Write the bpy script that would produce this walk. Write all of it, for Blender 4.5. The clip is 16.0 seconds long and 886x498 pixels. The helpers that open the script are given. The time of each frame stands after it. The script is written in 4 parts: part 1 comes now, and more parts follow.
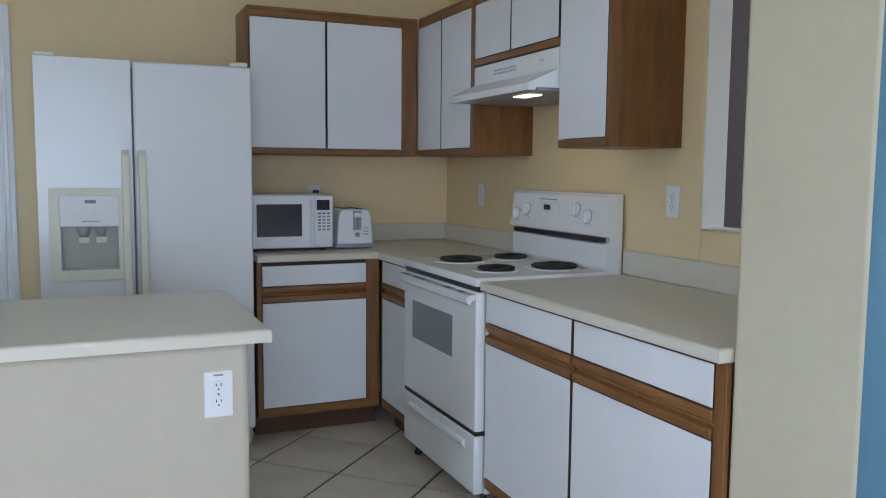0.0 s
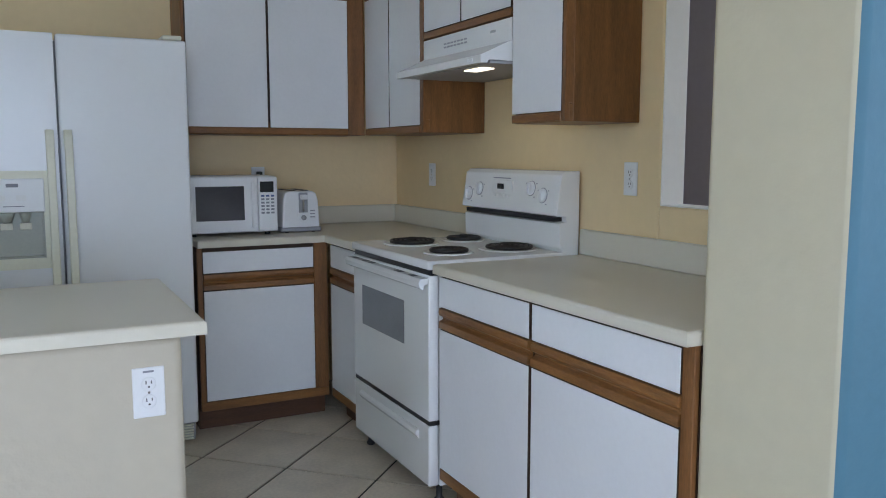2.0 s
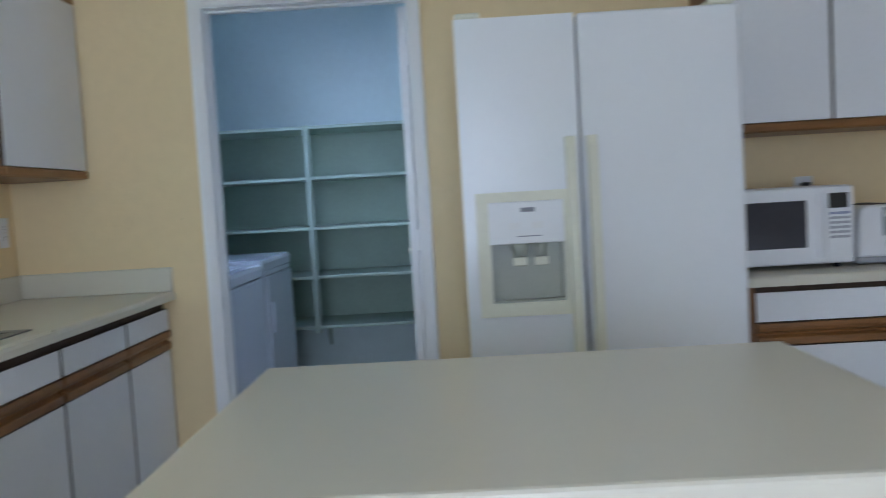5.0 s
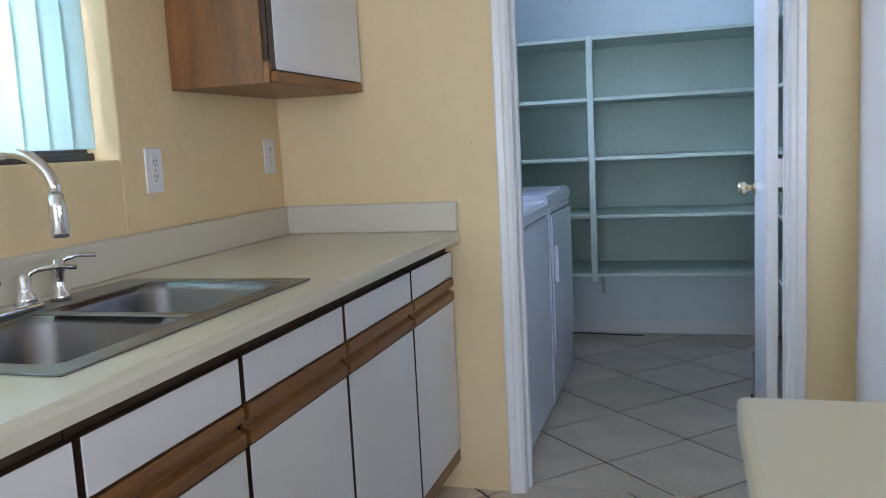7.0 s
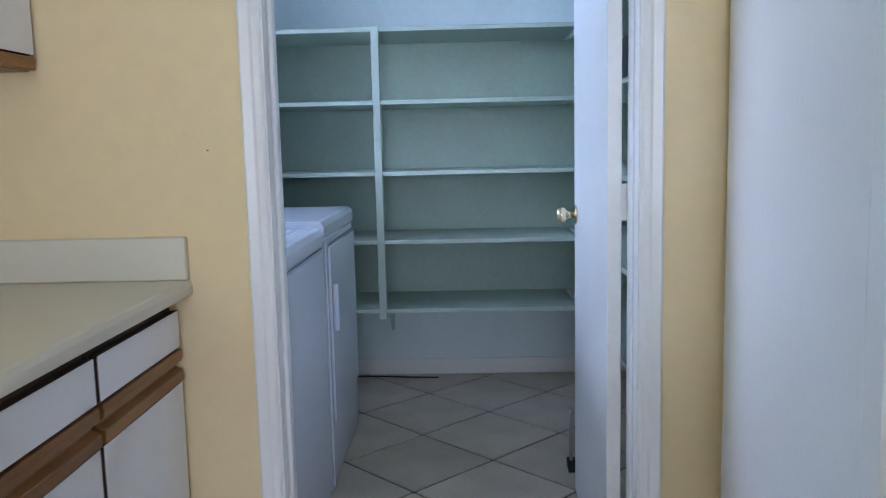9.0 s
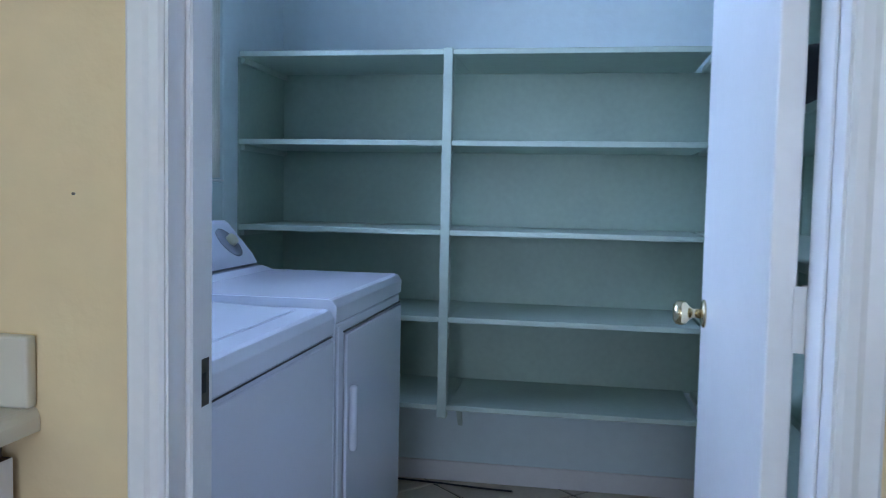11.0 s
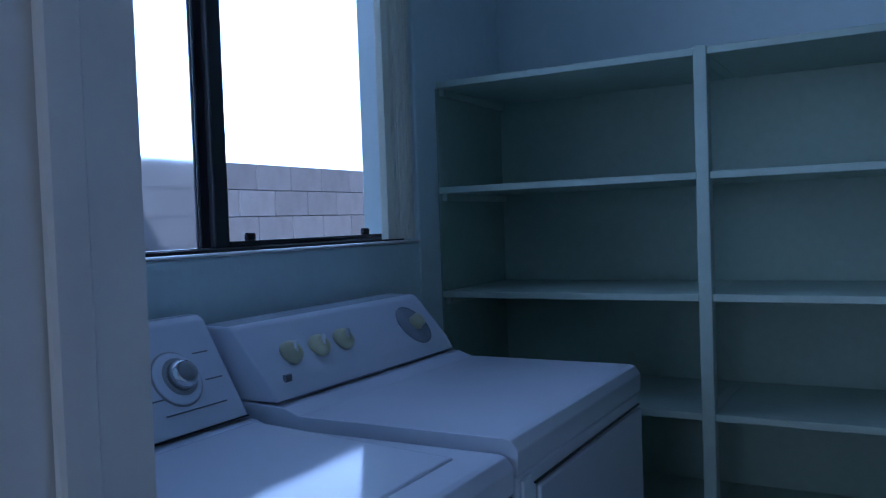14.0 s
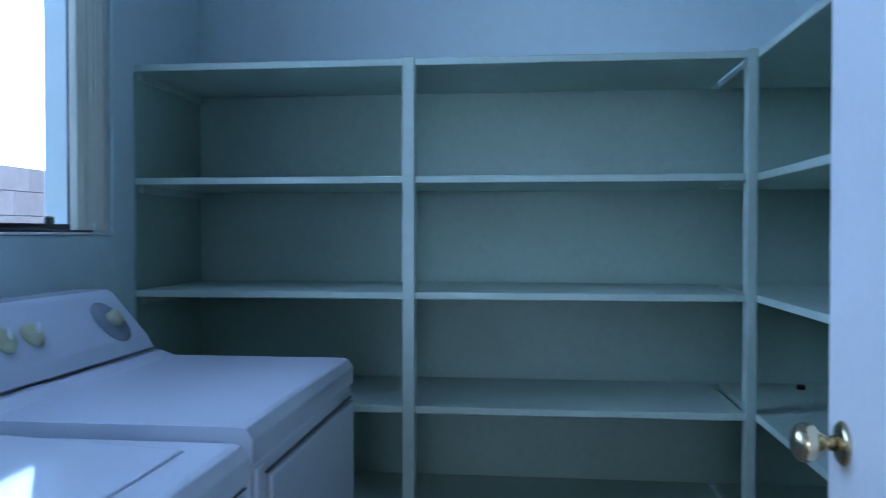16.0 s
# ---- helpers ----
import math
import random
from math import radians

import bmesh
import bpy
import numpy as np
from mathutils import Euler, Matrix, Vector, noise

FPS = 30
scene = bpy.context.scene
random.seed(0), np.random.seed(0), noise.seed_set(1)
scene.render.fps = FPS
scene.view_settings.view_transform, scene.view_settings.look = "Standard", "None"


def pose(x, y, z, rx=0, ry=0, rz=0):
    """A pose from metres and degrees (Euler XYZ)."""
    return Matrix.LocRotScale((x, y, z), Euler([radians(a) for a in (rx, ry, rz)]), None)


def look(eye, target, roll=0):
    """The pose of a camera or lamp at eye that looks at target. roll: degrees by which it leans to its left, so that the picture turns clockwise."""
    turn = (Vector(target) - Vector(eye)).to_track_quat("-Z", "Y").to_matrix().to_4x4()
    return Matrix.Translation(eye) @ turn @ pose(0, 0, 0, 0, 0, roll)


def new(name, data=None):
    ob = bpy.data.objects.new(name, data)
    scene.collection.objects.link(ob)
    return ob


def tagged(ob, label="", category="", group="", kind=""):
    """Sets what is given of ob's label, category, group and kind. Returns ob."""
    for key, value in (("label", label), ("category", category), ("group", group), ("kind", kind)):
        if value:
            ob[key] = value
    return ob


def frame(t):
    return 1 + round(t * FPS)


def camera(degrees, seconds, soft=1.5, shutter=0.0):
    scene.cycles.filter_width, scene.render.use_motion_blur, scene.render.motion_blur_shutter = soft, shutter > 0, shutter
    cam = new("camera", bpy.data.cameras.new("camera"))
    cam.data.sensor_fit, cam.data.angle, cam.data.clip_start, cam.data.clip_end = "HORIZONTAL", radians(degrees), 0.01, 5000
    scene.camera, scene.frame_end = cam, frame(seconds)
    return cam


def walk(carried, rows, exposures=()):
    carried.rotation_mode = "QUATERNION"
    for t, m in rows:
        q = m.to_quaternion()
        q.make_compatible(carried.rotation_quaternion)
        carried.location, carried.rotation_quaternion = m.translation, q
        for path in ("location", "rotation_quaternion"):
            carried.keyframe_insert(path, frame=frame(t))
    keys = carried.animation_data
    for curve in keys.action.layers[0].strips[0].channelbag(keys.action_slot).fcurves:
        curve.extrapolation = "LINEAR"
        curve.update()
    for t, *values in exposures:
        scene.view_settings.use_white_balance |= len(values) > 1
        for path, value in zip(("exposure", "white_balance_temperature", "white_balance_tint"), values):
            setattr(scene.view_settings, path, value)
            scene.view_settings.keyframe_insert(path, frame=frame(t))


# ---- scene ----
cam = camera(57.0, 16.0, soft=1.0, shutter=0.4)
PATH = [
    (0, (-0.136, -0.6, 1.323), (0.664, 1.223, 1.133), 0.5),
    (0.5, (-0.132, -0.6, 1.311), (0.695, 1.207, 1.086), 0.6),
    (1, (-0.133, -0.579, 1.316), (0.73, 1.21, 1.077), 0.7),
    (1.5, (-0.121, -0.544, 1.323), (0.768, 1.231, 1.082), 0.3),
    (2, (-0.072, -0.468, 1.304), (0.833, 1.3, 1.073), 0.0),
    (2.5, (-0.022, -0.360, 1.286), (0.894, 1.404, 1.074), -0.5),
    (3, (0.082, -0.189, 1.312), (0.936, 1.613, 1.099), -1.5),
    (3.5, (0.126, 0.009, 1.311), (0.680, 1.927, 1.136), -2.8),
    (4, (0.072, 0.240, 1.247), (0.390, 2.212, 1.141), -3.35),
    (4.5, (-0.168, 0.498, 1.249), (0.059, 2.481, 1.133), -3.69),
    (5, (-0.328, 0.616, 1.232), (-0.375, 2.612, 1.107), -3.3),
    (5.2, (-0.376, 0.690, 1.217), (-0.565, 2.677, 1.088), -3.3),
    (7.3, (-0.847, 1.445, 1.200), (-1.423, 3.341, 0.926), -3.0),
    (7.5, (-0.885, 1.540, 1.205), (-1.342, 3.467, 0.921), -3.0),
    (8, (-0.919, 1.726, 1.200), (-1.110, 3.697, 0.927), -3.15),
    (8.2, (-0.905, 1.795, 1.205), (-1.012, 3.773, 0.936), -2.7),
    (10.3, (-0.860, 2.703, 1.204), (-0.929, 4.695, 1.036), -0.27),
    (10.5, (-0.841, 2.796, 1.201), (-0.994, 4.785, 1.056), 0.1),
    (11, (-0.788, 2.950, 1.212), (-1.130, 4.918, 1.084), 1.15),
    (11.5, (-0.739, 3.121, 1.209), (-1.266, 5.046, 1.080), 0.60),
    (12, (-0.776, 3.348, 1.236), (-1.512, 5.203, 1.107), -0.45),
    (12.5, (-0.760, 3.508, 1.248), (-1.746, 5.246, 1.169), -1.26),
    (13, (-0.820, 3.636, 1.260), (-1.896, 5.321, 1.221), -1.67),
    (13.5, (-0.821, 3.648, 1.288), (-1.877, 5.345, 1.238), -1.91),
    (14, (-0.838, 3.653, 1.306), (-1.816, 5.396, 1.241), -2.05),
    (14.5, (-0.880, 3.655, 1.272), (-1.727, 5.467, 1.238), -0.60),
    (15, (-0.951, 3.633, 1.257), (-1.585, 5.530, 1.243), 0.47),
    (15.5, (-1.007, 3.613, 1.269), (-1.402, 5.573, 1.240), 0.69),
    (16, (-0.946, 3.620, 1.254), (-1.164, 5.608, 1.217), -0.00),
]
walk(cam, [(t, look(eye, target, roll)) for t, eye, target, roll in PATH],
     [(0, -0.33, 6450, 10), (3.0, -0.33, 6450, 10), (4.2, -0.24, 6450, 10), (5.2, -0.2, 6450, 10), (7.3, 0.3, 6900, 16), (8.2, 0.3, 6900, 16), (10.5, 0.25, 6300, 13), (11.5, 0.0, 6100, 13),
      (12.2, -0.35, 5800, 13), (13.0, -1.05, 5500, 12), (13.6, -1.55, 5200, 12), (14.6, -1.6, 5200, 12), (15.3, -1.05, 5400, 9), (16, -0.4, 5500, 7)])

# ---- plan ----
XL, XR, YB, YB2 = -2.17, 1.88, 3.95, 4.07        # kitchen walls, and the laundry's side of the wall between
LXL, LXR, LYB = -2.09, 0.05, 6.34                # laundry walls
CEIL = 2.75
DX0, DX1, DZ = -1.329, -0.500, 2.05              # laundry doorway
WY0, WY1, WZ0, WZ1 = 4.25, 5.745, 1.25, 2.42     # laundry window
SY0, SY1, SZ0, SZ1 = 1.45, 3.085, 1.205, 2.10     # window over the sink
PY0, PY1, PZ0, PZ1 = 0.86, 1.705, 1.125, 2.12    # pass-through in the cooker's wall

# ---- light ----
world = bpy.data.worlds.new("world")
scene.world = world
world.use_nodes = True
sky = world.node_tree.nodes.new("ShaderNodeTexSky")
sky.sky_type, sky.sun_disc = "NISHITA", False
sky.sun_elevation, sky.sun_rotation = radians(46), radians(131)
world.node_tree.links.new(sky.outputs[0], world.node_tree.nodes["Background"].inputs[0])
world.node_tree.nodes["Background"].inputs[1].default_value = 0.12

sun = new("sun", bpy.data.lights.new("sun", "SUN"))
sun.data.energy, sun.data.angle, sun.data.color = 5.0, radians(0.5), (1, 0.95, 0.88)
sun.matrix_world = look((8, -7, 11), (0, 0, 0))


def area(name, eye, target, w, h, watts, colour):
    """A lamp in a seen or added opening, standing in for the sky's light."""
    la = bpy.data.lights.new(name, "AREA")
    la.shape, la.size, la.size_y, la.energy, la.color = "RECTANGLE", w, h, watts, colour
    ob = new(name, la)
    ob.matrix_world = look(eye, target)
    return ob


area("patio_light", (-0.9, -4.3, 1.25), (-0.9, 0, 1.2), 2.6, 2.1, 150, (0.60, 0.73, 1.0))
area("living_window_light", (-4.25, -1.8, 1.5), (0, -1.8, 1.4), 2.0, 1.4, 52, (0.80, 0.86, 0.92))
# Added fill from the right; no window is known on that side.
area("living_side_light", (4.05, -2.2, 1.5), (0, -1.2, 1.4), 1.8, 1.4, 84, (0.68, 0.78, 1.0))
area("sink_window_light", (XL - 0.125, 2.2, 1.66), (0, 2.2, 1.5), 1.4, 0.8, 17, (0.92, 0.96, 0.97))
area("laundry_window_light", (LXL - 0.13, 5.0, 2.24), (LXL + 1.6, 5.0, 0.7), 1.35, 0.34, 6, (0.40, 0.56, 1.0))
# Added fill, source unknown, brightens the room past the pass-through.
area("far_room_light", (3.33, 1.4, 1.55), (2.0, 2.9, 1.3), 0.7, 0.9, 22, (0.80, 0.88, 1.0))
area("hood_light", (1.62, 2.42, 1.628), (1.62, 2.42, 0), 0.16, 0.09, 0.22, (1.0, 0.88, 0.68))

# ---- materials ----


def mat(name, colour, rough=0.5, metal=0.0, vary=0.06, scale=6.0, bump=0.0, bump_scale=60.0, grain=None, dirt=0.0, spec=0.5, pieces=False):
    """A painted, moulded or metal surface: colour varied at two scales, uneven gloss, fine relief."""
    m = bpy.data.materials.new(name)
    m.use_nodes = True
    nt = m.node_tree
    n, l = nt.nodes, nt.links
    b = n["Principled BSDF"]
    b.inputs["Metallic"].default_value = metal
    b.inputs["Specular IOR Level"].default_value = spec
    co = n.new("ShaderNodeTexCoord")
    mp = n.new("ShaderNodeMapping")
    l.new(co.outputs["Object"], mp.inputs[0])
    if grain:
        mp.inputs["Scale"].default_value = grain
    big, fine = n.new("ShaderNodeTexNoise"), n.new("ShaderNodeTexNoise")
    big.inputs["Scale"].default_value, fine.inputs["Scale"].default_value = scale, scale * 14
    big.inputs["Detail"].default_value, fine.inputs["Detail"].default_value = 4, 6
    for t in (big, fine):
        l.new(mp.outputs[0], t.inputs[0])
    mix = n.new("ShaderNodeMix")
    mix.data_type = "FLOAT"
    mix.inputs[0].default_value = 0.4
    l.new(big.outputs[0], mix.inputs[2])
    l.new(fine.outputs[0], mix.inputs[3])
    ramp = n.new("ShaderNodeValToRGB")
    ramp.color_ramp.elements[0].position, ramp.color_ramp.elements[1].position = 0.3, 0.7
    dark = tuple(c * (1 - vary * 1.6) for c in colour)
    light = tuple(min(1, c * (1 + vary)) for c in colour)
    ramp.color_ramp.elements[0].color, ramp.color_ramp.elements[1].color = (*dark, 1), (*light, 1)
    l.new(mix.outputs[0], ramp.inputs[0])
    out = ramp.outputs[0]
    if pieces:
        info = n.new("ShaderNodeObjectInfo")
        hsv = n.new("ShaderNodeHueSaturation")
        rng = n.new("ShaderNodeMapRange")
        rng.inputs[3].default_value, rng.inputs[4].default_value = 0.88, 1.08
        l.new(info.outputs["Random"], rng.inputs[0])
        l.new(rng.outputs[0], hsv.inputs["Value"])
        l.new(out, hsv.inputs["Color"])
        out = hsv.outputs[0]
    l.new(out, b.inputs["Base Color"])
    rr = n.new("ShaderNodeMapRange")
    rr.inputs[3].default_value, rr.inputs[4].default_value = max(0.02, rough * 0.92), min(1, rough * 1.08)
    l.new(big.outputs[0], rr.inputs[0])
    l.new(rr.outputs[0], b.inputs["Roughness"])
    if bump:
        bt = n.new("ShaderNodeTexNoise")
        bt.inputs["Scale"].default_value, bt.inputs["Detail"].default_value = bump_scale, 3
        l.new(mp.outputs[0], bt.inputs[0])
        bp = n.new("ShaderNodeBump")
        bp.inputs["Strength"].default_value, bp.inputs["Distance"].default_value = bump, 0.004
        l.new(bt.outputs[0], bp.inputs["Height"])
        l.new(bp.outputs[0], b.inputs["Normal"])
    return m


def glow(name, colour, strength):
    m = bpy.data.materials.new(name)
    m.use_nodes = True
    b = m.node_tree.nodes["Principled BSDF"]
    b.inputs["Base Color"].default_value = (*colour, 1)
    b.inputs["Emission Color"].default_value = (*colour, 1)
    b.inputs["Emission Strength"].default_value = strength
    return m


def glass(name, tint=(0.95, 0.98, 0.98), rough=0.0):
    m = bpy.data.materials.new(name)
    m.use_nodes = True
    b = m.node_tree.nodes["Principled BSDF"]
    b.inputs["Base Color"].default_value = (*tint, 1)
    b.inputs["Transmission Weight"].default_value = 1.0
    b.inputs["Roughness"].default_value = rough
    b.inputs["IOR"].default_value = 1.02
    return m


YELLOW = mat("yellow_wall_paint", (0.82, 0.645, 0.375), 0.6, vary=0.035, scale=1.5, bump=0.35, bump_scale=45)
CREAM = mat("cream_wall_paint", (0.60, 0.55, 0.40), 0.65, vary=0.035, scale=1.5, bump=0.35, bump_scale=45)
PLASTER = mat("pale_island_plaster", (0.54, 0.49, 0.39), 0.65, vary=0.04, scale=1.5, bump=0.4, bump_scale=45)
BLUE = mat("blue_wall_paint", (0.070, 0.185, 0.255), 0.6, vary=0.06, scale=2, bump=0.35, bump_scale=45)
GREYWALL = mat("grey_wall_paint", (0.34, 0.35, 0.47), 0.7, vary=0.04, scale=2, bump=0.3, bump_scale=45)
LAUNDRY = mat("pale_blue_wall_paint", (0.67, 0.79, 0.80), 0.6, vary=0.04, scale=1.5, bump=0.35, bump_scale=45)
CEILING = mat("ceiling_paint", (0.80, 0.79, 0.76), 0.8, vary=0.03, scale=2, bump=0.4, bump_scale=40)
TRIM = mat("white_trim_paint", (0.80, 0.80, 0.79), 0.3, vary=0.03, scale=5, bump=0.08, bump_scale=30)
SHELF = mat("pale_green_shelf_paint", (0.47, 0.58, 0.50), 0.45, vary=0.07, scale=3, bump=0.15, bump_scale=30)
# Darker copy of the shelf green; carries the shade between shelves.
SHELFSHADE = mat("shaded_green_paint", (0.36, 0.48, 0.40), 0.5, vary=0.08, scale=3, bump=0.15, bump_scale=30)
LAMINATE = mat("white_laminate", (0.78, 0.79, 0.80), 0.38, vary=0.025, scale=4, bump=0.06, bump_scale=200)
OAK = mat("oak", (0.225, 0.097, 0.031), 0.38, vary=0.32, scale=3.0, grain=(9, 9, 1.0), bump=0.12, bump_scale=30)
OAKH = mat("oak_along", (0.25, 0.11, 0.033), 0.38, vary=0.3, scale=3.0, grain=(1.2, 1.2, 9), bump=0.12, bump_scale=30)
OAKSHADE = mat("oak_shaded", (0.10, 0.042, 0.018), 0.5, vary=0.25, scale=3.0, grain=(1.2, 1.2, 9), bump=0.12, bump_scale=30)
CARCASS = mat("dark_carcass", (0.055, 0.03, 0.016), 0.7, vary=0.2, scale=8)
GAP = mat("dark_gap", (0.02, 0.018, 0.016), 0.8)
COUNTER = mat("cream_laminate_worktop", (0.67, 0.63, 0.52), 0.3, vary=0.012, scale=40, bump=0.03, bump_scale=150)
APPLIANCE = mat("white_enamel", (0.82, 0.83, 0.82), 0.2, vary=0.008, scale=4, bump=0.03, bump_scale=220)
ENAMEL = mat("glossy_enamel", (0.68, 0.72, 0.80), 0.07, vary=0.008, scale=4, bump=0.02, bump_scale=90, spec=0.4)
FRIDGE = mat("white_textured_steel", (0.80, 0.82, 0.84), 0.2, vary=0.012, scale=3, bump=0.14, bump_scale=90)
RECESS = mat("grey_green_recess_plastic", (0.42, 0.44, 0.38), 0.35, vary=0.05, scale=8)
BISQUE = mat("yellowed_white_plastic", (0.76, 0.75, 0.62), 0.4, vary=0.04, scale=5)
PLASTIC = mat("white_plastic", (0.80, 0.81, 0.82), 0.35, vary=0.02)
GREYPL = mat("grey_plastic", (0.34, 0.35, 0.37), 0.4, vary=0.05)
BLACK = mat("black_enamel", (0.015, 0.015, 0.017), 0.35, vary=0.2, scale=12)
COIL = mat("burner_coil", (0.02, 0.018, 0.018), 0.5, vary=0.2, bump=0.2)
CHROME = mat("chrome", (0.75, 0.76, 0.78), 0.12, 1.0, vary=0.03)
STEEL = mat("brushed_steel", (0.25, 0.25, 0.265), 0.32, 1.0, vary=0.08, scale=8, grain=(1, 12, 1))
BRASS = mat("polished_brass", (0.74, 0.63, 0.42), 0.16, 1.0, vary=0.08)
DARKMETAL = mat("tarnished_metal", (0.16, 0.14, 0.12), 0.4, 0.8, vary=0.2, scale=20)
BRONZE = mat("dark_bronze_frame", (0.035, 0.035, 0.04), 0.4, 0.3, vary=0.1)
OVENGLASS = mat("grey_oven_glass", (0.22, 0.23, 0.25), 0.12, vary=0.06, scale=9)
DARKGLASS = mat("dark_glass", (0.03, 0.032, 0.035), 0.08, vary=0.1)
MESHGLASS = mat("meshed_oven_glass", (0.055, 0.055, 0.065), 0.15, vary=0.1)
TILE = mat("beige_floor_tile", (0.68, 0.59, 0.47), 0.32, vary=0.14, scale=5, bump=0.08, bump_scale=14, pieces=True)
GROUT = mat("dark_grout", (0.03, 0.026, 0.024), 0.9, vary=0.2, scale=20)
BLOCK = mat("grey_block", (0.44, 0.47, 0.60), 0.85, vary=0.12, scale=8, bump=0.5, bump_scale=60, pieces=True)
MORTAR = mat("mortar", (0.60, 0.61, 0.68), 0.9, vary=0.1)
GROUND = mat("gravel_ground", (0.38, 0.33, 0.27), 0.9, vary=0.25, scale=4, bump=0.6, bump_scale=30)


def slat_plastic(name, colour):
    """Thin blind plastic that lets some light through."""
    m = mat(name, colour, 0.5, vary=0.03, scale=4)
    n, l = m.node_tree.nodes, m.node_tree.links
    tl, mx = n.new("ShaderNodeBsdfTranslucent"), n.new("ShaderNodeMixShader")
    tl.inputs[0].default_value = (*colour, 1)
    mx.inputs[0].default_value = 0.5
    l.new(n["Principled BSDF"].outputs[0], mx.inputs[1])
    l.new(tl.outputs[0], mx.inputs[2])
    l.new(mx.outputs[0], n["Material Output"].inputs[0])
    return m


BLIND = slat_plastic("pale_teal_blind", (0.66, 0.80, 0.77))
BLADE = slat_plastic("ivory_blind_blade", (0.76, 0.78, 0.72))
GLASS = glass("window_glass")
HAZED = glass("hazed_window_glass", (0.90, 0.97, 0.98), 0.28)
BULB = glow("hood_bulb_lens", (1.0, 0.90, 0.72), 2.6)
SKYGLOW = glow("hazy_sky", (0.51, 0.66, 1.0), 12.0)
INK = mat("grey_print", (0.25, 0.26, 0.30), 0.6)
BLUEINK = mat("blue_print", (0.10, 0.14, 0.30), 0.6)
CARPET = mat("beige_carpet", (0.45, 0.40, 0.33), 0.95, vary=0.12, scale=10, bump=0.6, bump_scale=200)

# ---- building helpers ----
BASE = {}


def thing(name, at, label, category, group="", kind=""):
    ob = new(name)
    ob.location = at
    BASE[ob] = Vector(at)
    return tagged(ob, label, category, group, kind)


def part(name, bm, material, parent, label=""):
    """Links a bmesh, in the world's coordinates, as one mesh under a thing or part."""
    me = bpy.data.meshes.new(name)
    if parent is not None:
        bmesh.ops.translate(bm, vec=-BASE[parent], verts=bm.verts)
    bm.to_mesh(me)
    bm.free()
    for m in (material if isinstance(material, (list, tuple)) else (material,)):
        me.materials.append(m)
    ob = new(name, me)
    ob.parent = parent
    BASE[ob] = BASE[parent] if parent is not None else Vector((0, 0, 0))
    if label:
        ob["label"] = label
    return ob


def solo(name, bm, material, label="", category="", group="", kind=""):
    return tagged(part(name, bm, material, None), label, category, group, kind)


def boxes(*spans, bevel=0.0, segs=1):
    """One bmesh of boxes, each x0, x1, y0, y1, z0, z1, with all edges rounded."""
    bm = bmesh.new()
    for x0, x1, y0, y1, z0, z1 in spans:
        bmesh.ops.create_cube(bm, size=1, matrix=Matrix.LocRotScale(((x0 + x1) / 2, (y0 + y1) / 2, (z0 + z1) / 2), None, (x1 - x0, y1 - y0, z1 - z0)))
    if bevel:
        bmesh.ops.bevel(bm, geom=bm.edges[:], offset=bevel, segments=segs, profile=0.5, affect="EDGES")
        if segs > 1:
            for f in bm.faces:
                f.smooth = f.calc_area() < 8 * bevel * max(0.02, max(e.calc_length() for e in f.edges))
    return bm


def prism(points, axis, a, b, bevel=0.0, segs=1):
    """A profile pushed along an axis from a to b. points: (y, z) for x, (x, z) for y, (x, y) for z."""
    bm = bmesh.new()
    put = {"x": lambda p, s: (s, p[0], p[1]), "y": lambda p, s: (p[0], s, p[1]), "z": lambda p, s: (p[0], p[1], s)}[axis]
    one = [bm.verts.new(put(p, a)) for p in points]
    two = [bm.verts.new(put(p, b)) for p in points]
    bm.faces.new(one)
    bm.faces.new(two[::-1])
    for i in range(len(points)):
        j = (i + 1) % len(points)
        bm.faces.new((one[i], two[i], two[j], one[j]))
    bmesh.ops.recalc_face_normals(bm, faces=bm.faces[:])
    if bevel:
        bmesh.ops.bevel(bm, geom=bm.edges[:], offset=bevel, segments=segs, profile=0.5, affect="EDGES")
    return bm


def lathe(profile, at, axis=(0, 0, 1), segs=24):
    """A turned shape: profile of (radius, height) about an axis through at."""
    bm = bmesh.new()
    turn = Vector((0, 0, 1)).rotation_difference(Vector(axis)).to_matrix().to_4x4()
    m = Matrix.Translation(at) @ turn
    rings = []
    for r, h in profile:
        rings.append([bm.verts.new(m @ Vector((max(r, 1e-4) * math.cos(2 * math.pi * k / segs), max(r, 1e-4) * math.sin(2 * math.pi * k / segs), h))) for k in range(segs)])
    for p, q in zip(rings, rings[1:]):
        for k in range(segs):
            f = bm.faces.new((p[k], p[(k + 1) % segs], q[(k + 1) % segs], q[k]))
            f.smooth = True
    bm.faces.new(rings[0][::-1])
    bm.faces.new(rings[-1])
    bmesh.ops.recalc_face_normals(bm, faces=bm.faces[:])
    return bm


